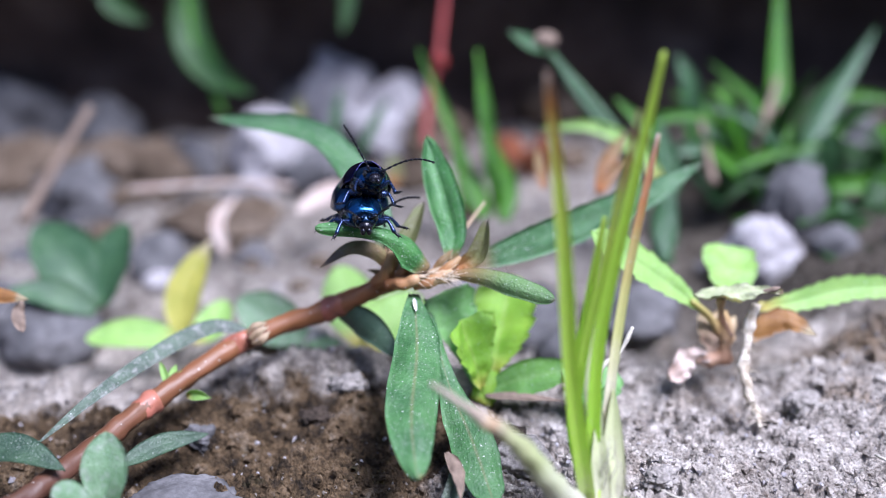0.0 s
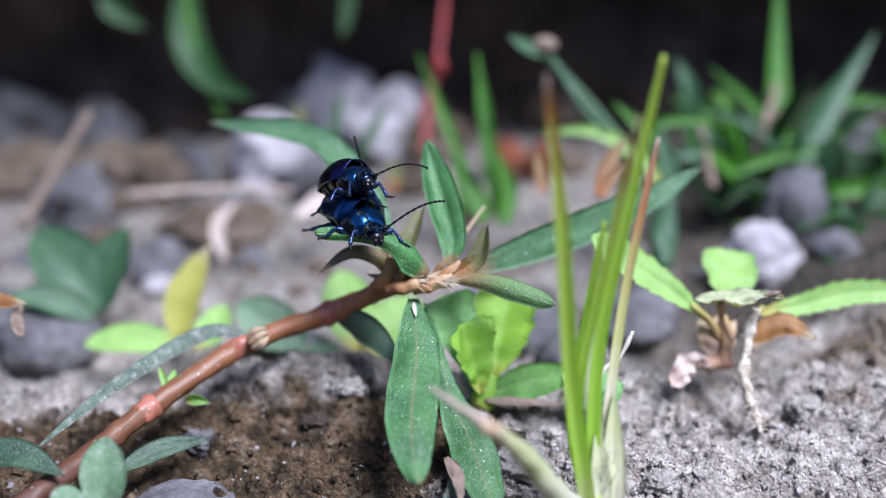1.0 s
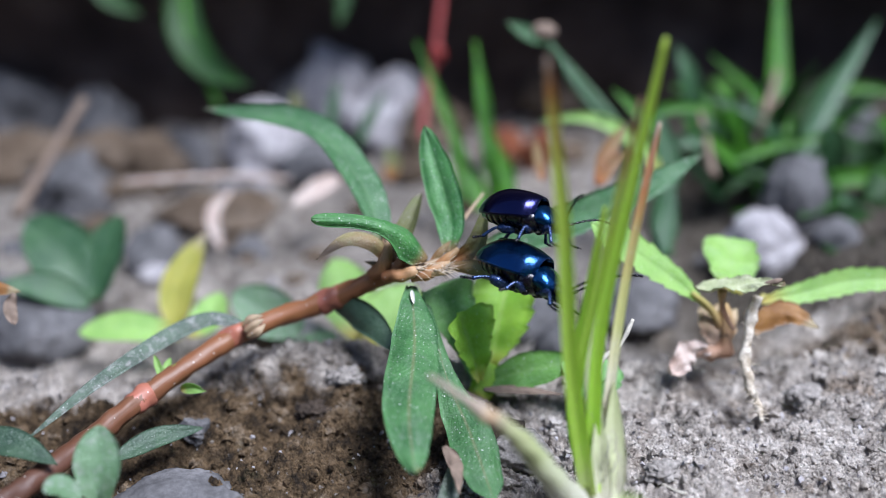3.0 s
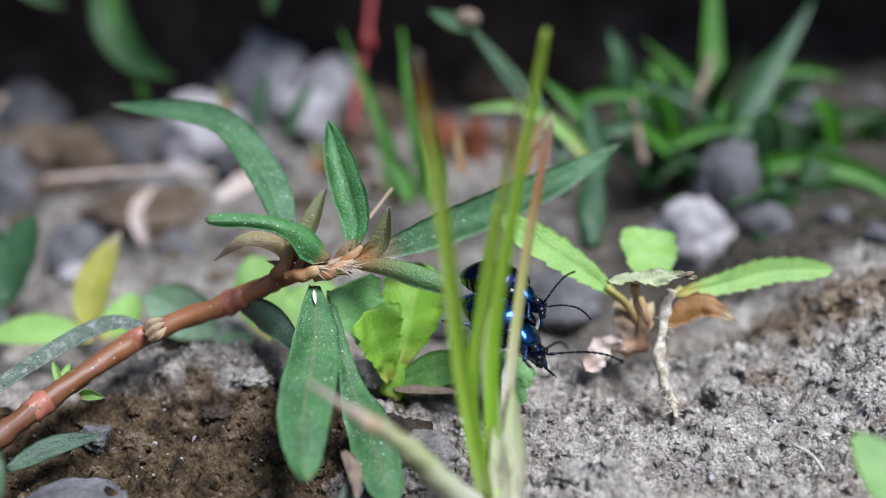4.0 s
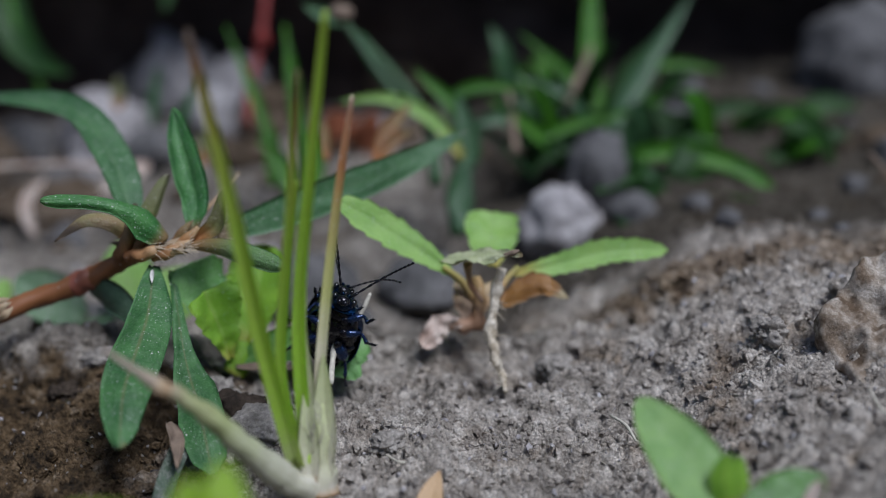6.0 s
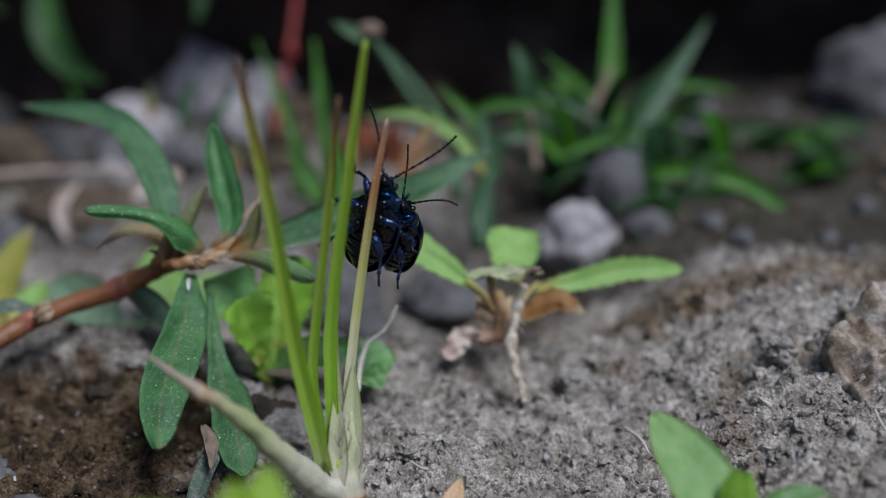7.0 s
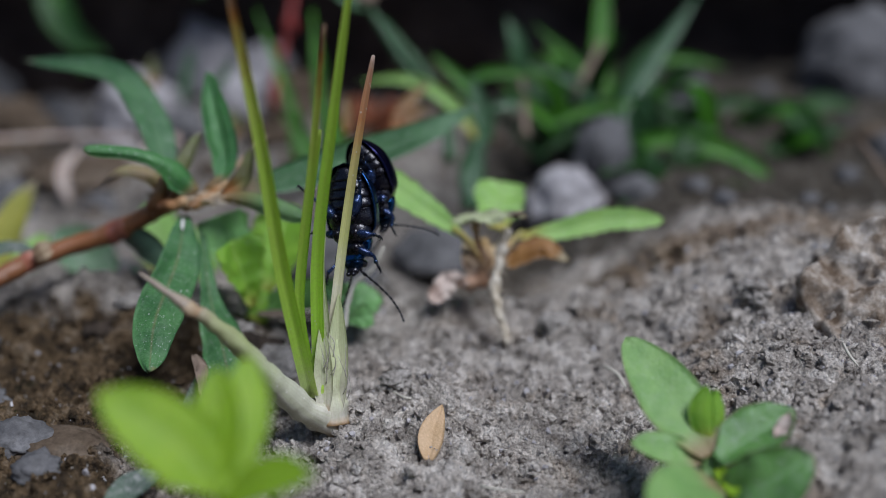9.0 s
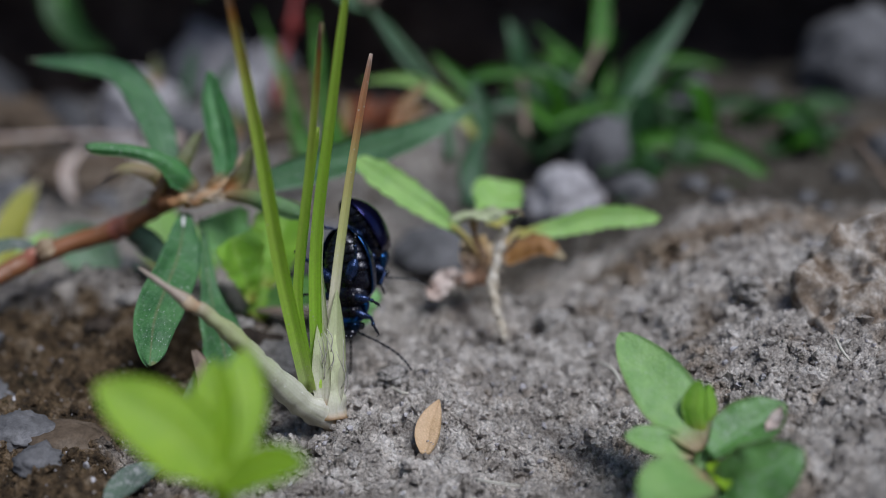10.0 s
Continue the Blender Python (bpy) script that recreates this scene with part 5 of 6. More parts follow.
def lime_plant():
    k = thing("fleshy_seedling", (5.68, 25.94, 6.79), "bright lime-green fleshy seedling", "plant")
    part("stem", tube([(5.9, 28.2, 0.2), (5.7, 28.0, 4.5), (5.43, 27.47, 9.11)], [0.45, 0.42, 0.36], 16, 10, 0.1), LIME, k)
    part("leaf", leaf([(5.40, 27.34, 8.84), (3.69, 27.88, 10.71), (1.27, 28.28, 12.27)], 2.7, (0.3, -0.65, 0.75), "blunt", 0.2, 0.22, seed=1), LIME, k)
    part("leaf", leaf([(5.33, 27.70, 8.81), (5.15, 28.91, 10.48), (5.00, 30.42, 12.00)], 1.9, (-0.15, -0.9, 0.35), "oval", 0.15, 0.22, seed=2), LIME, k)
    part("leaf", leaf([(5.43, 27.70, 8.81), (5.99, 29.29, 10.47), (6.01, 31.19, 12.01)], 1.9, (0.2, -0.9, 0.3), "oval", 0.15, 0.22, seed=3), LIME, k)
    part("leaf", leaf([(5.66, 26.98, 8.88), (7.17, 26.42, 10.05), (8.84, 25.67, 10.83)], 1.8, (0.0, -0.4, 0.9), "oval", 0.2, 0.22, seed=4), LIME, k)


lime_plant()

husk = solid("seed_husk", leaf([(12.45, 40.80, 0.38), (12.60, 42.24, 0.98), (13.10, 43.84, 1.53)], 1.25, (0.0, -0.75, 0.65), "lance", 0.2, 0.3), HUSK, (12.06, 42.35, -0.69), "tan almond-shaped seed husk on the soil", "seed")
stub = thing("cut_stalk", (-0.19, 45.97, -1.40), "dusty cut green stalk poking from soil", "plant")
part("stalk", leaf([(-0.03, 44.11, -0.55), (0.27, 45.39, 0.42), (0.71, 46.56, 1.19)], 0.95, (0, -1, 0.2), "", 0.5, 0.25), GREY_LEAF, stub)
little_weed((-1.01, 37.11, 0.25), [([(-1.84, 36.51, 0.56), (-1.07, 38.12, 0.74), (0.12, 39.24, 0.71)], 1.5, (-0.2, -0.6, 0.8), "lance")], "dusty green leaf lying on dark soil", GREY_LEAF)
crisp = thing("leaf_crumb", (13.60, 42.79, -0.58), "orange-brown leaf crumb on the soil", "leaf")
part("flake", leaf([(13.32, 42.50, -0.78), (13.94, 42.82, -0.53), (14.39, 43.06, -0.42)], 0.6, (0, -0.6, 0.8), "oval", 0.2, 0.1, wave=0.2, n=10, m=6), OXIDE, crisp)


wither = thing("withered_leaf", (-24.73, 56.41, 5.67), "withered brownish leaf with a dangling scrap", "leaf")
part("blade", leaf([(-26.83, 57.10, 5.52), (-24.12, 56.45, 5.75), (-22.18, 56.05, 5.70)], 0.9, (0, -0.8, 0.6), "lance", -0.3, 0.12, wave=0.1), OXIDE, wither)
part("scrap", leaf([(-22.54, 56.02, 5.64), (-22.66, 55.49, 4.97), (-22.36, 54.96, 4.31)], 0.7, (0.3, -0.9, 0.2), "oval", -0.3, 0.1, wave=0.4, n=12, m=6), TWIG, wither, "dark dangling scrap")
for n, (a, b, c) in enumerate((((14.89, 38.55, 0.60), (15.91, 38.10, 0.70), (16.95, 38.08, 0.60)), ((33.06, 45.37, 4.40), (32.96, 44.10, 4.50), (33.14, 43.21, 4.40)), ((21.76, 49.15, 0.60), (22.38, 47.98, 0.80), (22.72, 46.90, 0.60)), ((10.34, 46.71, 0.50), (11.27, 45.32, 0.90), (11.98, 46.05, 0.60)))):
    bit_of_straw = thing("straw_bit", a, "short pale straw bit on the soil", "straw")
    part("stick", tube([a, b, c], [0.07, 0.08, 0.05], 10, 6, 0.4), THREAD, bit_of_straw)


# ---- blurred weeds further back ----
little_weed((-24.04, 70.91, -4.00), [([(-22.59, 68.54, -1.98), (-24.47, 70.41, 0.18), (-27.55, 72.82, 1.92)], 4.4, (0.2, -0.8, 0.6), "oval"), ([(-22.41, 68.54, -1.98), (-21.94, 70.11, 0.34), (-20.91, 71.68, 2.68)], 3.4, (-0.5, -0.8, 0.4), "oval"), ([(-22.58, 67.87, -1.81), (-25.30, 67.78, -0.49), (-27.97, 67.26, 0.00)], 2.0, (0, -0.6, 0.8), "lance")], "broad-leaved green seedling on stony soil", FAR_BLUE)
little_weed((-16.92, 67.94, -4.00), [([(-16.76, 66.03, -2.42), (-16.55, 67.94, -0.17), (-15.15, 69.96, 2.29)], 2.6, (-0.3, -0.8, 0.4), "lance")], "yellow withering leaf on a seedling", FAR_YELLOW)
little_weed((-16.41, 67.23, -4.00), [([(-15.97, 64.04, -1.83), (-19.13, 64.28, -1.36), (-22.30, 64.12, -1.68)], 2.0, (0, -0.6, 0.8), "oval"), ([(-15.61, 64.04, -1.83), (-14.34, 65.19, -1.08), (-13.75, 66.42, -0.15)], 2.2, (-0.3, -0.8, 0.6), "oval")], "light green seedling leaves near the soil", PALE_GREEN)
little_weed((-9.83, 67.94, -4.00), [([(-8.57, 64.12, -1.68), (-10.69, 64.68, -0.58), (-12.80, 65.24, 0.52)], 3.2, (0, -0.7, 0.7), "oval"), ([(-7.87, 64.12, -1.68), (-7.38, 62.64, -1.58), (-6.23, 61.17, -1.47)], 2.4, (0, -0.6, 0.8), "oval")], "pale bluish green seedling in the hollow", DULL)
little_weed((-5.31, 67.23, -4.00), [([(-4.96, 62.80, -1.28), (-5.73, 64.78, 0.37), (-6.52, 66.80, 2.08)], 3.4, (0.2, -0.9, 0.4), "oval"), ([(-4.60, 62.51, -1.10), (-2.90, 63.72, -0.22), (-1.53, 65.10, 1.00)], 3.6, (-0.3, -0.8, 0.5), "oval"), ([(-4.55, 61.85, -0.89), (-4.78, 59.87, -1.04), (-4.36, 58.12, -1.46)], 2.6, (0, -0.8, 0.6), "oval")], "light green seedling in the hollow behind the stem", PALE_GREEN)
little_weed((-15.98, 78.35, -4.00), [([(-15.96, 78.61, -3.20), (-16.71, 80.35, -1.27), (-15.36, 81.83, 0.13)], 1.0, (0, -1, 0.3), "lance")], "bleached curled leaf stalk", DEAD)
little_weed((-9.05, 84.0, -1.00), [([(-10.68, 78.71, 0.14), (-9.10, 79.64, 0.88), (-7.33, 80.50, 1.49)], 1.5, (0, -0.7, 0.7), "slim")], "fallen whitish narrow leaf on soil", DEAD)

far = thing("grass_clump", (3.85, 86.03, -3.00), "blurred clump of cut green grass blades", "grass")
for pts, w, mat_far in (([(4.01, 80.12, -0.23), (3.28, 83.59, 5.08), (2.58, 86.43, 9.91)], 1.35, FAR_GREEN), ([(2.74, 79.32, -0.31), (0.68, 82.76, 4.96), (-1.75, 86.10, 10.01)], 1.0, FAR_GREEN), ([(1.91, 79.50, 0.06), (1.51, 81.44, 2.36), (0.68, 83.21, 4.33)], 1.6, FAR_GREEN), ([(3.13, 78.61, -0.20), (2.33, 80.25, 1.53), (0.67, 81.00, 3.00)], 1.6, FAR_GREEN), ([(4.35, 78.52, -0.39), (4.80, 80.25, 1.53), (3.98, 81.56, 4.10)], 1.6, FAR_GREEN)):
    part("blade", leaf(pts, w * 0.8, (0.1, -1, 0.1), "strap", 0.4, 0.2, n=16, m=6), mat_far, far)
redstem = thing("red_weed", (-1.79, 105.70, -4.00), "thin red weed stalk before the wall", "plant")
part("stalk", tube([(-1.45, 90.10, 0.63), (-1.28, 92.51, 3.12), (-0.40, 95.05, 6.60), (0.29, 98.46, 11.80)], [0.3, 0.34, 0.3, 0.28], 20, 8, 0.3), RED_STALK, redstem)
part("joint", ball((-0.26, 94.19, 6.40), (0.6, 0.55, 0.8)), RED_STALK, redstem)
small_far = thing("weed", (-9.95, 101.49, -4.00), "small green sprouts among pale stones", "plant")
for pts, w in (([(-8.68, 88.52, 1.27), (-8.41, 89.74, 3.67), (-8.01, 90.76, 5.66)], 0.9), ([(-11.37, 89.13, 2.47), (-11.28, 89.74, 3.67), (-11.37, 90.35, 4.87)], 1.1), ([(-6.32, 86.74, 1.52), (-5.44, 87.74, 3.48), (-4.12, 88.74, 5.44)], 0.9), ([(-3.97, 82.43, 0.56), (-3.55, 83.01, 1.69), (-3.97, 83.58, 2.82)], 1.3)):
    part("leaf", leaf(pts, w, (0.1, -1, 0.2), "lance", 0.3, 0.2, n=12, m=6), OLIVE if w > 1 else FAR_BLUE, small_far)
hang = thing("weed", (-21.37, 111.80, -4.00), "hanging leaves before the shaded wall, their green darkened for shade", "plant")
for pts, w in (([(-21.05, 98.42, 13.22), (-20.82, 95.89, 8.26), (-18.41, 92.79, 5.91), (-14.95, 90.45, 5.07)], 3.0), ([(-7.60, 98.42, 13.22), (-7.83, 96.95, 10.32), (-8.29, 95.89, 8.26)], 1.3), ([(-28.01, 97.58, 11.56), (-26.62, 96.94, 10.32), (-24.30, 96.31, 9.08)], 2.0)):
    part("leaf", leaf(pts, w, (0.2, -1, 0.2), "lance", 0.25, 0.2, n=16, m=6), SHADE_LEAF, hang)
part("stalk", tube([(-17.72, 91.34, 3.07), (-20.36, 95.47, 7.43), (-21.28, 98.42, 13.22)], [0.3, 0.3, 0.25], 12, 8), FAR_GREEN, hang)
bud_stalk = thing("weed", (14.14, 83.06, -2.00), "weed with a dull nodding bud on a pale stalk", "plant")
part("stalk", tube([(11.22, 77.99, 6.82), (9.70, 79.20, 8.45), (7.96, 80.78, 10.80), (7.29, 81.23, 11.68)], [0.35, 0.33, 0.3, 0.25], 16, 8), FAR_BLUE, bud_stalk)
part("bud", ball((7.14, 81.13, 12.24), (0.9, 0.6, 0.65)), TWIG, bud_stalk, "dull pale bud")
part("leaf", leaf([(7.33, 80.81, 11.61), (5.93, 80.75, 12.23), (4.54, 80.77, 13.03)], 1.2, (0, -0.7, 0.7), "lance", 0.3, 0.2, n=12, m=6), FAR_BLUE, bud_stalk)
part("stalk", tube([(13.48, 74.99, 1.80), (13.07, 77.77, 4.80), (11.63, 80.06, 6.87), (8.20, 83.01, 10.09)], [0.5, 0.42, 0.36, 0.3], 18, 8), FAR_BLUE, bud_stalk)

right = thing("weed_clump", (25.38, 86.41, -2.00), "blurred clump of long bright and bluish green leaves", "plant")
for pts, w, mat_far in (
    ([(23.65, 81.62, 0.19), (22.78, 85.20, 3.26), (26.24, 89.33, 7.53)], 1.6, FAR_BLUE),
    ([(24.91, 81.77, 0.54), (25.40, 85.70, 4.32), (26.00, 92.5, 14.5)], 2.0, FAR_GREEN),
    ([(26.15, 81.73, 0.51), (28.77, 85.80, 4.64), (33.68, 90.71, 10.44)], 1.9, FAR_BLUE),
    ([(24.06, 81.50, 0.00), (21.40, 81.09, 2.73), (17.25, 80.97, 5.93)], 1.2, FAR_GREEN),
    ([(20.57, 80.93, 2.38), (23.88, 81.49, 3.58), (27.98, 81.74, 4.23)], 0.9, FAR_GREEN),
    ([(25.82, 79.99, 0.85), (30.58, 79.74, 2.04), (35.87, 77.91, 1.00), (38.75, 74.42, -1.81)], 1.5, FAR_GREEN),
    ([(27.87, 80.11, 1.17), (29.84, 77.54, 0.05), (31.51, 74.84, -1.33)], 1.0, FAR_BLUE),
    ([(27.44, 87.86, 4.84), (32.22, 88.22, 5.70), (36.08, 87.79, 5.06)], 0.8, FAR_GREEN),
    ([(26.84, 76.09, -1.35), (31.44, 75.70, -0.44), (36.73, 75.01, -0.07)], 1.8, FAR_GREEN),
    ([(27.47, 75.28, -1.41), (29.24, 76.39, -0.70), (30.16, 77.23, 0.19)], 2.4, FAR_GREEN),
    ([(22.40, 81.66, 0.22), (20.89, 83.32, 1.82), (20.07, 85.89, 4.43)], 1.3, FAR_BLUE),
):
    part("leaf", leaf(pts, w * 1.05, (0.1, -0.9, 0.4), "lance", 0.25, 0.2, n=18, m=6), mat_far, right)
# extra leaves; most carry the clump's shade in their dark colour
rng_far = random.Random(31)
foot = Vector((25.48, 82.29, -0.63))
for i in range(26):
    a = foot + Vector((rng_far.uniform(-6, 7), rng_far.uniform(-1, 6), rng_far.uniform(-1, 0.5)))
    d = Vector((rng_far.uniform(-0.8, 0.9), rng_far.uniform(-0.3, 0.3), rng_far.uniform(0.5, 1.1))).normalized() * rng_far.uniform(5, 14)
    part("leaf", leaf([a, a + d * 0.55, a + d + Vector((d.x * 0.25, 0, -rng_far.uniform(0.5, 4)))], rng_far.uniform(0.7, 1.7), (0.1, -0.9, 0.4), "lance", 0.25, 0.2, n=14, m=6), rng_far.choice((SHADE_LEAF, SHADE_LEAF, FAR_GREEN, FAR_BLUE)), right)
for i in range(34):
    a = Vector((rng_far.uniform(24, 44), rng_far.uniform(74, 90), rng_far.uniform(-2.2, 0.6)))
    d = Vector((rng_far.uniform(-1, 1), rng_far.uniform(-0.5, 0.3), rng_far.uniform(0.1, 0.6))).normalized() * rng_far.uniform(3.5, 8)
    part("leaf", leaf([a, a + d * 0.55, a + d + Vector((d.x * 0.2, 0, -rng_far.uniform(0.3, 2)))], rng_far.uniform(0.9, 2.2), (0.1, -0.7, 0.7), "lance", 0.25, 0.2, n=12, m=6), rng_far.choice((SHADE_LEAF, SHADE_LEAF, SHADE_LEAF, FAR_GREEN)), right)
part("stalk", tube([(25.30, 81.37, -0.20), (24.88, 83.38, 2.11), (25.41, 86.31, 5.45)], [0.5, 0.4, 0.3], 12, 8), TWIG, right, "brown woody stalk")

dry_foot = thing("dry_weed", (9.69, 67.99, 6.59), "withered orange-brown weed leaves behind the grass", "plant")
for pts, w in (([(9.62, 67.99, 6.59), (10.43, 70.25, 7.73), (11.98, 72.49, 8.84)], 1.1), ([(9.76, 67.99, 6.59), (10.71, 69.47, 7.29), (12.07, 70.15, 7.97)], 0.8), ([(6.47, 70.39, 5.79), (6.29, 71.93, 6.63), (6.19, 73.49, 7.49)], 0.7)):
    part("leaf", leaf(pts, w, (0.1, -0.9, 0.4), "lance", 0.3, 0.15, wave=0.1, n=16, m=6), BUD, dry_foot)
for a, b, c in (((19.14, 77.85, 2.81), (19.10, 80.79, 4.19), (19.03, 83.68, 5.48)), ((23.25, 82.28, 4.91), (25.03, 86.43, 6.49), (26.65, 90.78, 8.43))):
    part("stalk", tube([a, b, c], [0.34, 0.28, 0.2], 12, 8, 0.3), TWIG, right, "brown dry stalk")

left_w = thing("weed_clump", (14.93, 82.01, -2.00), "pale green arching weed leaves behind the grass", "plant")
for pts, w, mat_far in (
    ([(15.64, 75.65, 3.11), (13.43, 77.08, 5.70), (10.41, 77.90, 7.11), (6.75, 77.89, 6.94)], 1.0, PALE_GREEN),
    ([(14.98, 77.04, 2.09), (15.10, 78.89, 5.54), (12.07, 80.46, 8.37)], 1.3, FAR_GREEN),
    ([(15.28, 75.92, 2.16), (15.74, 77.00, 4.20), (15.08, 78.66, 7.29)], 1.9, FAR_BLUE),
    ([(14.46, 81.06, 5.98), (16.88, 81.36, 6.65), (20.07, 81.16, 6.41)], 0.9, FAR_GREEN),
    ([(15.19, 72.16, 0.17), (15.09, 73.35, 1.68), (15.75, 74.71, 3.53)], 1.8, FAR_BLUE),
):
    part("leaf", leaf(pts, w, (0.1, -0.9, 0.4), "lance", 0.25, 0.2, n=18, m=6), mat_far, left_w)
part("stalk", tube([(15.00, 72.11, -0.65), (14.77, 74.16, 1.73), (15.85, 75.82, 3.45)], [0.75, 0.7, 0.5], 12, 8), FAR_BLUE, left_w, "thick bluish green stalk")
dry = thing("twig", (-32.81, 87.10, -4.00), "dry brown twig leaning on the stones", "twig")
part("stick", tube([(-30.94, 79.65, -1.16), (-29.20, 83.01, 1.69), (-26.94, 86.73, 5.25)], [0.45, 0.4, 0.3], 12, 8, 0.3), TWIG, dry)
dry2 = thing("twig", (45.97, 77.95, -1.00), "thin dry twig over the soil", "twig")
part("stick", tube([(43.91, 69.37, 2.24), (42.50, 70.45, 4.22), (41.62, 70.99, 5.21)], [0.2, 0.2, 0.15], 12, 8, 0.3), TWIG, dry2)
dry3 = thing("twig", (-18.29, 92.66, -4.00), "thin pale straw lying on the stones", "twig")
part("stick", tube([(-23.47, 82.33, 0.37), (-16.45, 83.46, 0.33), (-11.31, 83.36, 0.14)], [0.22, 0.22, 0.18], 12, 8, 0.3), DEAD, dry3)


# ---- the two mating leaf beetles ----
def shell(length, width, height, n=22, m=16):
    """One wing case: the half of a domed, round-tailed shell on the +y side, from x=0 back to x=-length, with thickness and a rim."""
    verts, faces = [], []
    for layer, inner in ((0, 1.0), (1, 0.94)):
        for i in range(n + 1):
            u = (i / n) ** 0.9 if i < n else 1.0
            shoulder = 0.66 + 0.34 * step(0.0, 0.16, u)
            tail = max(1 - max((u - 0.5) / 0.5, 0) ** 2.6, 0.0) ** 0.5
            w = width / 2 * shoulder * (0.86 + 0.14 * math.sin(math.pi * min(u / 0.9, 1.0))) * tail
            h = height * (0.64 + 0.36 * math.sin(math.pi * min(0.12 + u / 1.15, 1.0))) * max(1 - max((u - 0.5) / 0.5, 0) ** 2.4, 0.0) ** 0.5
            for j in range(m + 1):
                a = math.pi / 2 * 1.04 * j / m
                seam = 0.04 * math.exp(-(j / 1.0) ** 2)
                rim = 0.02 * step(m - 1.5, m, j) * tail
                verts.append(Vector((-length * u, (math.sin(a) ** 0.92 * w + 0.012 + rim) * inner if j else 0.012, math.cos(a) * h * inner - seam)))
    k, size = m + 1, (n + 1) * (m + 1)
    for i in range(n):
        for j in range(m):
            a, b, c, d = i * k + j, i * k + j + 1, (i + 1) * k + j + 1, (i + 1) * k + j
            faces += [(a, d, c, b), (size + a, size + b, size + c, size + d)]
        faces.append((i * k + m, (i + 1) * k + m, size + (i + 1) * k + m, size + i * k + m))
        faces.append((i * k, size + i * k, size + (i + 1) * k, (i + 1) * k))
    for j in range(m):
        faces.append((j, j + 1, size + j + 1, size + j))
    return verts, faces


def loft(rings):
    """A closed skin over rings of equally many points, capped at both ends."""
    n = len(rings[0])
    verts = [v for ring in rings for v in ring]
    faces = []
    for i in range(len(rings) - 1):
        for j in range(n):
            q = (j + 1) % n
            faces.append((i * n + j, (i + 1) * n + j, (i + 1) * n + q, i * n + q))
    faces += [tuple(range(n)), tuple(reversed([(len(rings) - 1) * n + j for j in range(n)]))]
    return verts, faces


def sternite(x0, x1, w0, w1, n=6, sides=20):
    """One ring of the belly, swollen in its middle and overlapping the next."""
    rings = []
    for i in range(n + 1):
        u = i / n
        w = (w0 + (w1 - w0) * u) * (0.93 + 0.07 * math.sin(math.pi * min(0.25 + u, 1.0)))
        ring = []
        for j in range(sides):
            a = 2 * math.pi * j / sides
            deep = 0.72 if math.sin(a) < 0 else 0.3
            ring.append(Vector((x0 + (x1 - x0) * u, math.cos(a) * w, 0.98 + math.sin(a) * deep * (0.35 + 0.65 * w / 1.2) * (0.93 + 0.07 * math.sin(math.pi * min(0.25 + u, 1.0))))))
        rings.append(ring)
    return loft(rings)


def saddle(x0, x1, w0, w1, h0, h1, drop, n=14, sides=28):
    """The shield behind the head: arched across, narrowing and sinking forward, with a raised rim at both ends."""
    rings = []
    for i in range(n + 1):
        u = i / n
        ends = max(1 - abs(2 * u - 1) ** 7, 0.0) ** 0.5 * 0.12 + 0.88
        w = (w0 + (w1 - w0) * u + 0.08 * math.sin(math.pi * u)) * ends
        h = (h0 + (h1 - h0) * u + 0.06 * math.sin(math.pi * u)) * ends
        ring = []
        for j in range(sides):
            a = 2 * math.pi * j / sides
            s = math.sin(a)
            ring.append(Vector((x0 + (x1 - x0) * u, math.copysign(abs(math.cos(a)) ** 0.85, math.cos(a)) * w, 0.92 - drop * u * u + (s * h if s > 0 else s * 0.42))))
        rings.append(ring)
    return loft(rings)


def mirrored(geo):
    return [Vector((v[0], -v[1], v[2])) for v in geo[0]], [tuple(reversed(f)) for f in geo[1]]


def jointed(points, radii):
    return tube(points, radii, 5 * (len(points) - 1), 8)


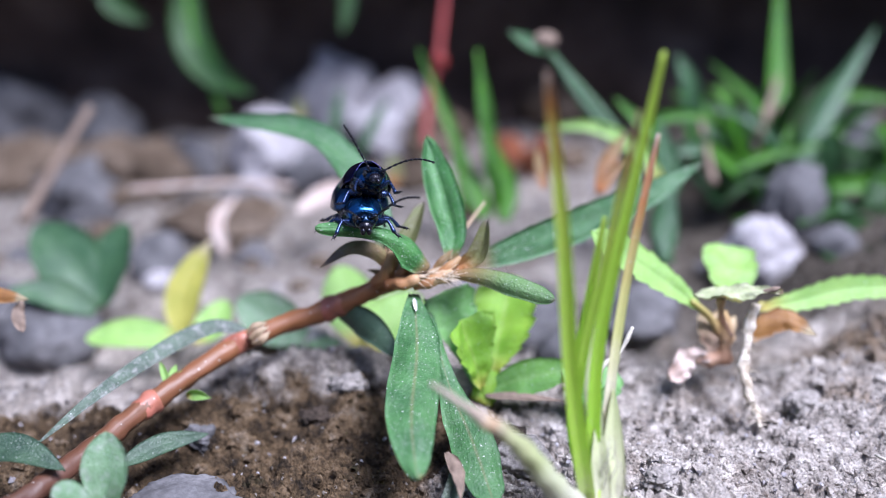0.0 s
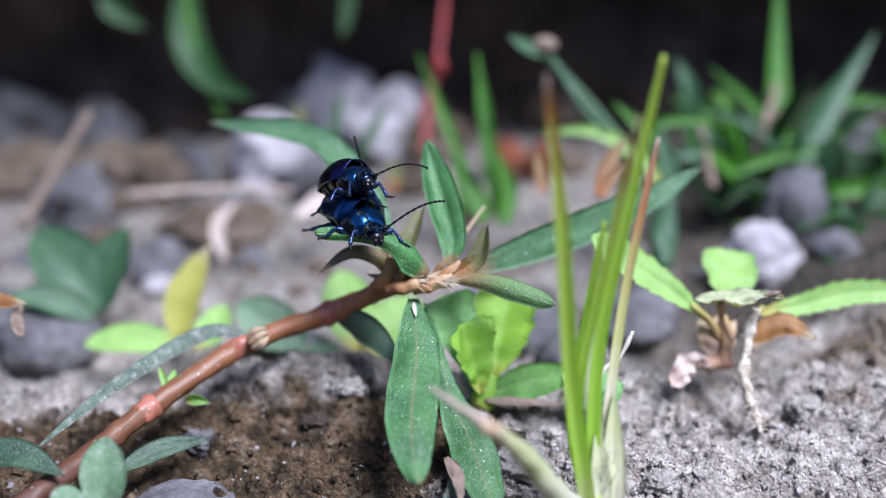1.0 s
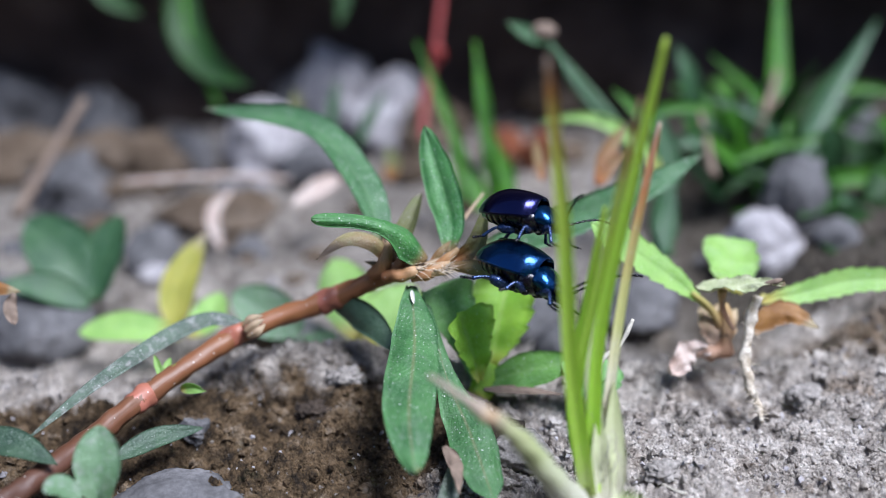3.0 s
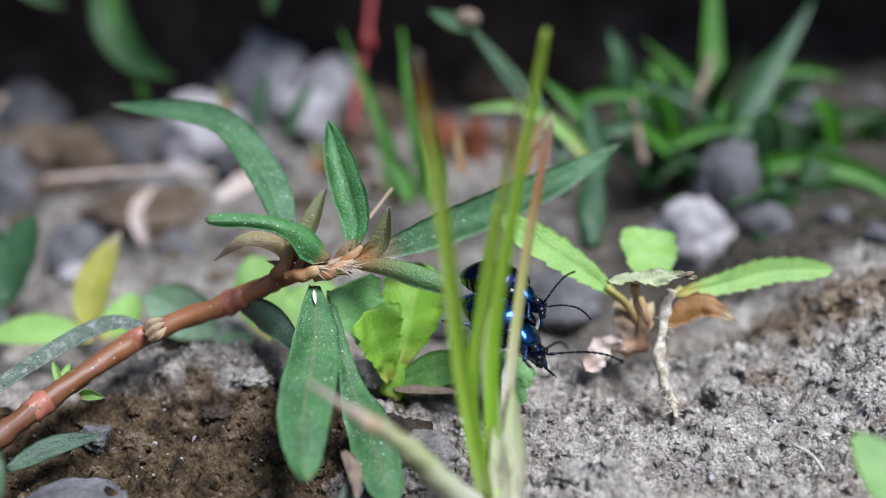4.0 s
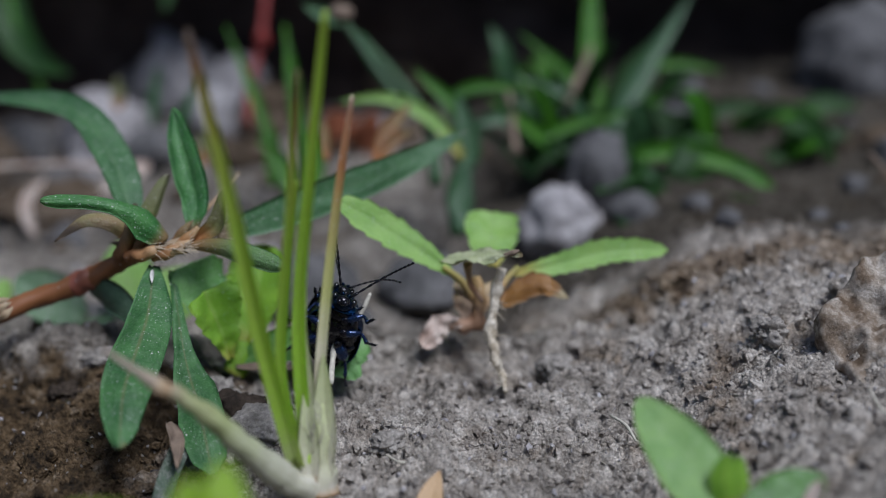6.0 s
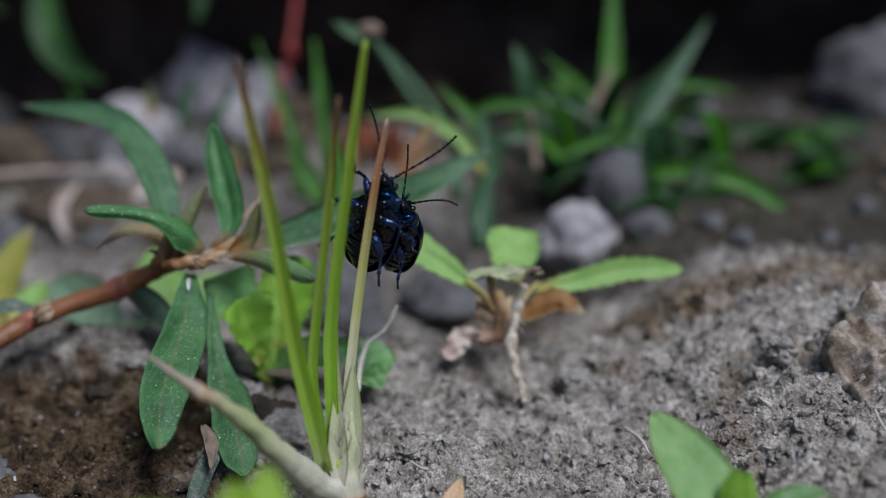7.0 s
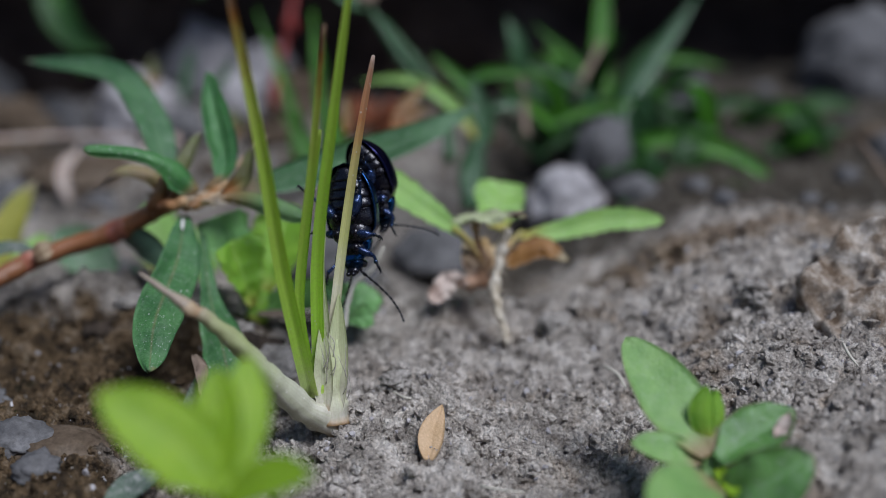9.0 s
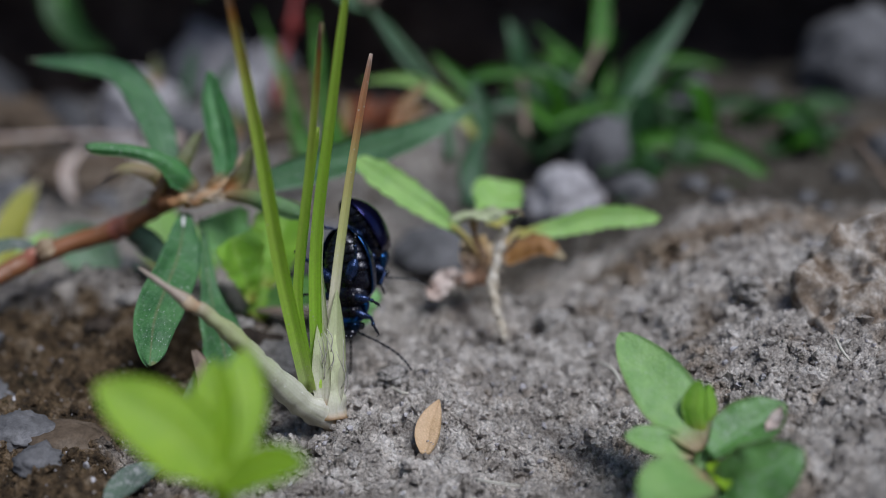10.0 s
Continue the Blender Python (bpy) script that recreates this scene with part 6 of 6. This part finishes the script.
def beetle(name, label, size, top, shield, spread=1.0, antennae=((1.0, 0.6, 0.6), (1.0, -0.6, 0.35)), reach=0.0):
    """Head along +x, back along +z, feet near z=0; built at the origin, in mm for a size of 1."""
    k = thing(name, (0, 0, 0), label, "beetle", "mating beetles")

    def bit(part_name, geo, material, parent=k, text="", at=None, smooth=True):
        geo = ([Vector(v) * size for v in geo[0]], *geo[1:])
        return part(part_name, geo, material, parent, text, smooth, None if at is None else Vector(at) * size)

    up = Vector((0, 0, 0.92))
    case = shell(3.6, 2.62, 1.36)
    case = ([v + Vector((1.02, 0, 0)) + up for v in case[0]], case[1])
    bit("wing_case", case, top, text="domed metallic wing case")
    bit("wing_case", mirrored(case), top, text="domed metallic wing case")
    bit("scutellum", ball((0.98, 0, 1.80), (0.2, 0.17, 0.06), 6, 10), HEAD, text="tiny dark shield between the wing cases")
    for x0, x1, w0, w1 in ((0.35, -0.55, 1.16, 1.24), (-0.5, -1.0, 1.23, 1.19), (-0.95, -1.42, 1.18, 1.06), (-1.37, -1.82, 1.05, 0.84), (-1.77, -2.36, 0.83, 0.34)):
        bit("belly_plate", sternite(x0, x1, w0, w1), CHITIN, text="black glossy belly ring")
    bit("thorax", ball((0.6, 0, 0.80), (0.72, 1.02, 0.66), 14, 20), CHITIN, text="black underside between the legs")
    bit("thorax", ball((1.36, 0, 0.72), (0.5, 0.72, 0.46), 12, 18), CHITIN)
    bit("pronotum", saddle(0.96, 1.84, 0.88, 0.62, 0.68, 0.46, 0.30), shield, text="shining blue shield behind the head")
    head = bit("head", ball((2.0, 0, 0.62), (0.44, 0.50, 0.40), 14, 20, Euler((0, radians(28), 0)).to_matrix()), HEAD, text="dark blue shining head")
    bit("face", ball((2.34, 0, 0.42), (0.22, 0.32, 0.26), 10, 14), CHITIN, head)
    for s in (1, -1):
        bit("eye", ball((2.10, 0.45 * s, 0.76), (0.18, 0.14, 0.2), 8, 12), EYE_DARK, head)
        bit("bump", ball((2.32, 0.15 * s, 0.82), (0.13, 0.12, 0.1), 8, 10), HEAD, head)
        bit("jaw", ball((2.46, 0.13 * s, 0.22), (0.12, 0.12, 0.18), 8, 10), CHITIN, head)
        d = Vector(antennae[0 if s == 1 else 1])
        root = Vector((2.36, 0.2 * s, 0.70))
        beads = []

        def along(f):
            return root + d * (0.05 + 2.45 * f) + Vector((0.12 * math.sin(f * 3), 0.25 * s * math.sin(f * 2.6), 0.4 * math.sin(f * math.pi)))

        for i in range(11):
            c, e = along(i / 11), along((i + 1) / 11)
            w = 1.25 if i == 0 else 1.0
            beads.append(tube([c, c.lerp(e, 0.5), e], [0.03 * w, 0.05 * w, 0.066 * w, 0.045 * w], 5, 7))
        bit("antenna", joined(*beads), CHITIN, head, "long beaded black antenna", root)
    for s in (1, -1):
        for hip, knee, foot, toe, fat in (
            ((1.30, 0.36, 0.34), (1.86, 1.12, 0.62), (2.16, 1.45, 0.1), (2.6, 1.65, -0.02), 0.18),
            ((0.62, 0.5, 0.24), (0.66, 1.42, 0.50), (0.58, 1.85, 0.08), (0.68, 2.35, -0.02), 0.20),
            ((-0.15, 0.42, 0.22), (-1.0, 1.22, 0.36), (-1.62, 1.62, 0.08), (-2.08, 1.92, -0.02), 0.29),
        ):
            def side(p, low=0.0):
                return Vector((p[0], p[1] * s * (spread if p is not hip else 1.0), p[2] - low))
            h, kn, fo, to = side(hip), side(knee, reach * 0.3), side(foot, reach), side(toe, reach)
            lg = bit("leg", jointed([h, h.lerp(kn, 0.3), h.lerp(kn, 0.7), kn], [fat * 0.5, fat, fat * 0.95, fat * 0.4]), LEG, at=h, text="dark blue jointed leg")
            bit("hip", ball(h, (0.24, 0.2, 0.18), 8, 10), CHITIN, lg)
            bit("shin", jointed([kn, kn.lerp(fo, 0.5) + Vector((0, 0, 0.04)), fo], [0.075, 0.075, 0.1]), LEG, lg)
            pads = []
            for q in range(4):
                a, b = fo.lerp(to, q / 4), fo.lerp(to, (q + 1) / 4)
                pads.append(tube([a, b], [0.045, 0.09 if q == 2 else 0.07, 0.04], 4, 7))
            for hook in (-1, 1):
                pads.append(tube([to, to + Vector((0.08, 0.05 * hook, 0.0)), to + Vector((0.12, 0.09 * hook, -0.08))], [0.025, 0.02, 0.008], 4, 5))
            bit("foot", joined(*pads), CHITIN, lg, "padded black foot with hooks")
    return k


LOWER, UPPER = 1.12, 0.98
lower = beetle("leaf_beetle", "blue-black leaf beetle carrying its mate on its back", LOWER, ELYTRA_LOW, SHIELD, 0.88)
upper = beetle("leaf_beetle", "smaller violet-blue leaf beetle clinging on its mate", UPPER, ELYTRA, SHIELD, 0.72, ((0.55, 0.95, 0.05), (0.7, -0.5, 0.65)), 0.35)

rod = thing("metal_strip", (0, 0, 0), "shiny grey metal strip passing through the air", "tool")
part("shaft", tube([(-30, 0, 0), (0, 0, 0), (30, 0, 0)], [0.8, 0.8, 0.8], 10, 16, flat=0.6), STEEL, rod)
part("ridge", tube([(-30, -0.3, 0.45), (0, -0.3, 0.45), (30, -0.3, 0.45)], [0.28, 0.28, 0.28], 10, 8), STEEL, rod)


# ---- what moves ----
def stance(tail, head, up, size):
    """The pose of a beetle whose tail and head lie there (mm), with its back towards up."""
    a, b = Vector(tail), Vector(head)
    x = (b - a).normalized()
    z = Vector(up)
    z = (z - x * z.dot(x)).normalized()
    y = z.cross(x)
    m = Matrix((x, y, z)).transposed().to_4x4()
    return Matrix.Translation((a + b) / 2 * MM) @ m @ Matrix.Translation(Vector((0.04, 0, -1.05)) * size * MM)


LOWER_STANCES = [
    (0.0, (-4.65, 58.37, 10.75), (-3.72, 52.81, 12.32), (0.00, 0.28, 0.98)),
    (0.5, (-4.77, 58.39, 10.79), (-3.83, 52.82, 12.35), (0.00, 0.27, 0.98)),
    (0.8, (-4.88, 58.42, 10.82), (-3.57, 52.88, 12.27), (0.05, 0.27, 0.98)),
    (1.0, (-5.79, 58.08, 10.60), (-2.99, 52.98, 11.88), (0.10, 0.27, 0.98)),
    (1.2, (-5.78, 57.37, 10.82), (-1.77, 53.06, 11.76), (0.25, 0.32, 0.96)),
    (1.4, (-5.88, 56.63, 11.24), (-1.08, 53.16, 11.04), (0.35, 0.32, 0.85)),
    (1.6, (-5.82, 56.38, 11.55), (-1.11, 52.89, 10.71), (0.40, 0.29, 0.80)),
    (1.8, (-5.22, 55.94, 11.62), (-0.15, 53.21, 10.58), (0.40, 0.23, 0.89)),
    (2.0, (-4.01, 54.87, 11.28), (1.49, 53.08, 10.85), (0.25, 0.00, 1.01)),
    (2.2, (-2.37, 54.78, 10.67), (2.68, 52.01, 10.94), (0.25, 0.09, 0.96)),
    (3.3, (2.87, 54.82, 8.24), (6.72, 50.85, 7.92), (0.60, 0.51, 0.55)),
    (3.5, (3.31, 55.64, 7.67), (6.38, 51.01, 7.66), (0.60, 0.80, -0.08)),
    (3.7, (4.58, 55.49, 7.10), (8.06, 51.17, 7.35), (0.61, 0.67, 0.21)),
    (3.9, (6.44, 55.18, 5.79), (10.02, 51.00, 6.11), (0.46, 0.50, 0.63)),
    (4.2, (5.31, 55.14, 4.53), (9.82, 51.75, 3.82), (0.42, 0.26, 0.81)),
    (4.4, (6.26, 55.09, 3.59), (10.79, 51.58, 3.26), (0.37, 0.26, 0.81)),
    (4.5, (5.45, 55.02, 3.21), (10.28, 51.81, 3.16), (0.37, 0.26, 0.81)),
    (4.6, (5.56, 55.15, 2.95), (10.11, 51.52, 2.95), (0.37, 0.26, 0.81)),
    (4.8, (4.85, 55.71, 2.43), (8.54, 51.29, 3.81), (0.33, 0.32, 0.84)),
    (5.0, (5.26, 55.18, 1.93), (9.44, 52.39, 5.26), (-0.26, 0.85, 0.41)),
    (5.2, (5.81, 55.06, 1.43), (8.66, 52.40, 6.07), (-0.47, 0.70, 0.44)),
    (5.5, (6.10, 54.26, 0.76), (8.37, 52.26, 6.03), (-0.37, 0.91, -0.02)),
    (5.7, (6.69, 54.32, 0.62), (8.53, 51.98, 5.90), (-0.08, 0.94, -0.15)),
    (6.8, (7.98, 50.49, 8.32), (9.76, 49.96, 13.78), (0.31, 0.89, -0.46)),
    (7.0, (7.97, 50.64, 9.30), (9.79, 50.28, 14.75), (0.31, 0.89, -0.46)),
    (7.2, (8.14, 50.57, 9.41), (9.95, 50.41, 14.84), (0.30, 0.89, -0.46)),
    (7.5, (7.99, 50.21, 9.08), (10.05, 50.61, 14.42), (0.30, 0.89, -0.45)),
    (7.6, (7.62, 50.66, 8.64), (10.23, 49.88, 13.72), (0.30, 0.94, -0.36)),
    (7.8, (7.34, 51.12, 8.47), (10.79, 49.15, 12.71), (0.20, 1.01, -0.23)),
    (8.0, (6.88, 51.52, 9.11), (11.01, 48.82, 12.30), (-0.00, 1.01, -0.22)),
    (8.2, (5.50, 51.05, 10.57), (11.10, 49.36, 11.10), (0.10, 0.98, -0.04)),
    (8.4, (6.15, 51.83, 10.44), (10.89, 48.28, 9.94), (0.20, 0.99, -0.04)),
    (8.6, (6.92, 51.84, 10.84), (11.07, 48.12, 8.88), (0.35, 0.92, -0.06)),
    (8.8, (7.20, 52.13, 10.67), (10.00, 47.58, 8.11), (0.50, 0.81, -0.17)),
    (9.0, (7.97, 50.72, 11.68), (8.81, 48.70, 6.37), (0.45, 0.83, -0.35)),
    (9.3, (8.34, 50.00, 10.77), (9.20, 48.65, 5.26), (0.45, 0.81, -0.40)),
    (9.6, (7.87, 49.34, 9.53), (8.67, 48.29, 3.92), (0.45, 0.81, -0.39)),
    (10.0, (7.93, 49.41, 8.52), (8.77, 47.53, 3.12), (0.44, 0.81, -0.39)),
]
UPPER_STANCES = [
    (0.0, (-4.52, 57.32, 10.69), (-3.28, 54.08, 14.32), (-0.10, 0.81, 0.49)),
    (0.5, (-4.64, 57.37, 10.75), (-3.42, 54.05, 14.32), (-0.10, 0.81, 0.49)),
    (0.8, (-4.81, 57.49, 10.84), (-3.41, 54.07, 14.28), (-0.10, 0.81, 0.49)),
    (1.0, (-5.91, 57.73, 11.43), (-3.53, 54.20, 14.32), (-0.20, 0.76, 0.51)),
    (1.2, (-6.64, 57.15, 11.52), (-3.30, 54.36, 14.34), (-0.30, 0.74, 0.58)),
    (1.4, (-7.00, 57.00, 12.53), (-2.63, 54.46, 13.88), (0.00, 0.49, 0.87)),
    (1.6, (-6.64, 56.82, 12.76), (-2.25, 54.15, 13.72), (0.05, 0.45, 0.89)),
    (1.8, (-5.62, 56.07, 12.44), (-0.95, 54.02, 13.19), (0.05, 0.25, 0.94)),
    (2.0, (-4.70, 55.00, 12.12), (-0.18, 52.95, 13.40), (-0.05, 0.07, 1.03)),
    (2.2, (-3.14, 54.71, 11.68), (1.11, 52.23, 12.96), (0.00, 0.11, 1.01)),
    (3.3, (3.36, 55.68, 9.70), (7.14, 52.63, 9.98), (0.50, 0.63, 0.57)),
    (3.5, (4.21, 57.02, 7.99), (7.22, 53.26, 8.65), (0.55, 0.83, 0.07)),
    (3.7, (4.83, 56.67, 8.28), (8.33, 53.25, 8.30), (0.51, 0.72, 0.29)),
    (3.9, (6.15, 55.42, 7.19), (10.27, 52.80, 7.35), (0.36, 0.57, 0.65)),
    (4.2, (5.42, 55.86, 6.32), (9.38, 52.78, 6.49), (0.32, 0.37, 0.81)),
    (4.4, (6.11, 56.02, 5.38), (9.80, 52.60, 6.27), (0.23, 0.33, 0.84)),
    (4.5, (4.96, 55.70, 4.75), (9.04, 52.67, 5.63), (0.23, 0.33, 0.84)),
    (4.6, (5.02, 55.74, 4.48), (8.98, 52.58, 5.64), (0.23, 0.33, 0.84)),
    (4.8, (4.18, 55.94, 4.14), (7.95, 52.81, 6.11), (0.03, 0.36, 0.89)),
    (5.0, (3.67, 56.90, 3.22), (7.15, 54.15, 6.16), (-0.26, 0.78, 0.50)),
    (5.2, (3.76, 56.18, 2.48), (6.47, 53.77, 6.39), (-0.57, 0.55, 0.58)),
    (5.5, (5.06, 56.06, 1.53), (7.22, 54.12, 5.97), (-0.58, 0.78, 0.17)),
    (5.7, (5.65, 56.05, 1.24), (7.86, 54.23, 5.71), (-0.28, 0.90, -0.01)),
    (6.8, (9.34, 52.07, 7.46), (10.65, 50.87, 12.19), (0.36, 0.93, -0.37)),
    (7.0, (9.47, 52.27, 8.36), (10.60, 51.08, 13.12), (0.36, 0.93, -0.37)),
    (7.2, (9.81, 52.33, 8.49), (10.87, 51.10, 13.22), (0.35, 0.93, -0.37)),
    (7.5, (9.76, 52.22, 8.28), (10.83, 51.25, 13.05), (0.35, 0.94, -0.36)),
    (7.6, (9.42, 52.35, 7.79), (10.83, 50.80, 12.34), (0.35, 0.98, -0.27)),
    (7.8, (8.58, 52.38, 7.36), (10.76, 50.44, 11.48), (0.20, 1.03, -0.18)),
    (8.0, (7.29, 53.17, 8.84), (10.45, 50.65, 11.96), (-0.00, 0.96, -0.09)),
    (8.2, (5.87, 53.60, 10.49), (9.98, 50.74, 11.94), (0.09, 0.96, 0.03)),
    (8.4, (6.46, 53.92, 10.87), (10.47, 50.59, 11.34), (0.20, 0.96, 0.03)),
    (8.6, (7.23, 54.24, 11.63), (10.73, 50.42, 10.77), (0.35, 0.94, -0.02)),
    (8.8, (7.20, 54.02, 11.83), (10.33, 50.34, 9.80), (0.50, 0.85, -0.08)),
    (9.0, (8.49, 52.23, 12.33), (10.32, 51.69, 7.77), (0.60, 0.81, -0.06)),
    (9.3, (8.58, 52.20, 11.20), (10.70, 50.94, 6.86), (0.67, 0.73, 0.12)),
    (9.6, (8.24, 51.30, 10.03), (10.08, 50.82, 5.42), (0.64, 0.76, 0.08)),
    (10.0, (8.00, 50.98, 9.37), (10.25, 50.77, 4.93), (0.69, 0.65, 0.19)),
]


def motions():
    walk(lower, [(t, stance(a, b, up, LOWER)) for t, a, b, up in LOWER_STANCES])
    walk(upper, [(t, stance(a, b, up, UPPER)) for t, a, b, up in UPPER_STANCES])
    for bug, sway in ((lower, 13.0), (upper, 3.0)):
        legs = [o for o in bug.children if o.name.split(".")[0] == "leg"]
        for i, leg_part in enumerate(legs):
            home, side = leg_part.location.copy(), 1 if i < 3 else -1
            phase = math.pi * (i % 2)
            rows = []
            for n in range(51):
                t = n * 0.2
                pace = step(0.5, 0.9, t) * (0.35 + 0.65 * step(0.9, 1.2, t))
                rows.append((t, pose(*home, 4 * pace * side * math.cos(t * 13.0 + phase), 0, side * sway * pace * math.sin(t * 13.0 + phase))))
            walk(leg_part, rows)
        feelers = [o for o in bug.children_recursive if o.name.split(".")[0] == "antenna"]
        for i, feeler in enumerate(feelers):
            home = feeler.location.copy()
            walk(feeler, [(n * 0.4, pose(*home, 0, 9 * math.sin(n * 1.3 + i * 2 + sway), 10 * math.sin(n * 0.9 + i + sway))) for n in range(26)])
    x = (Vector((-4.19, 57.18, 19.82)) - Vector((-14.48, 54.56, 14.57))).normalized()
    y = Vector((0, 0.5, 0.87)).cross(x).normalized()
    turn = Matrix((x, y, x.cross(y))).transposed().to_4x4()
    spots = [(0.0, (-10.91, 68.87, 44.10)), (7.2, (-10.80, 62.08, 30.50)), (7.45, (-10.84, 58.56, 22.24)), (7.6, (-10.45, 57.47, 20.33)), (8.0, (-9.80, 56.53, 19.35)), (8.2, (-9.38, 55.77, 17.28)), (8.4, (-9.29, 56.25, 17.68)), (8.6, (-9.47, 57.27, 19.17)), (8.8, (-9.90, 57.93, 19.90)), (9.1, (-10.10, 62.10, 27.72)), (10.0, (-10.15, 68.66, 42.91))]
    walk(rod, [(t, Matrix.Translation(Vector(p) * MM) @ turn) for t, p in spots])


motions()
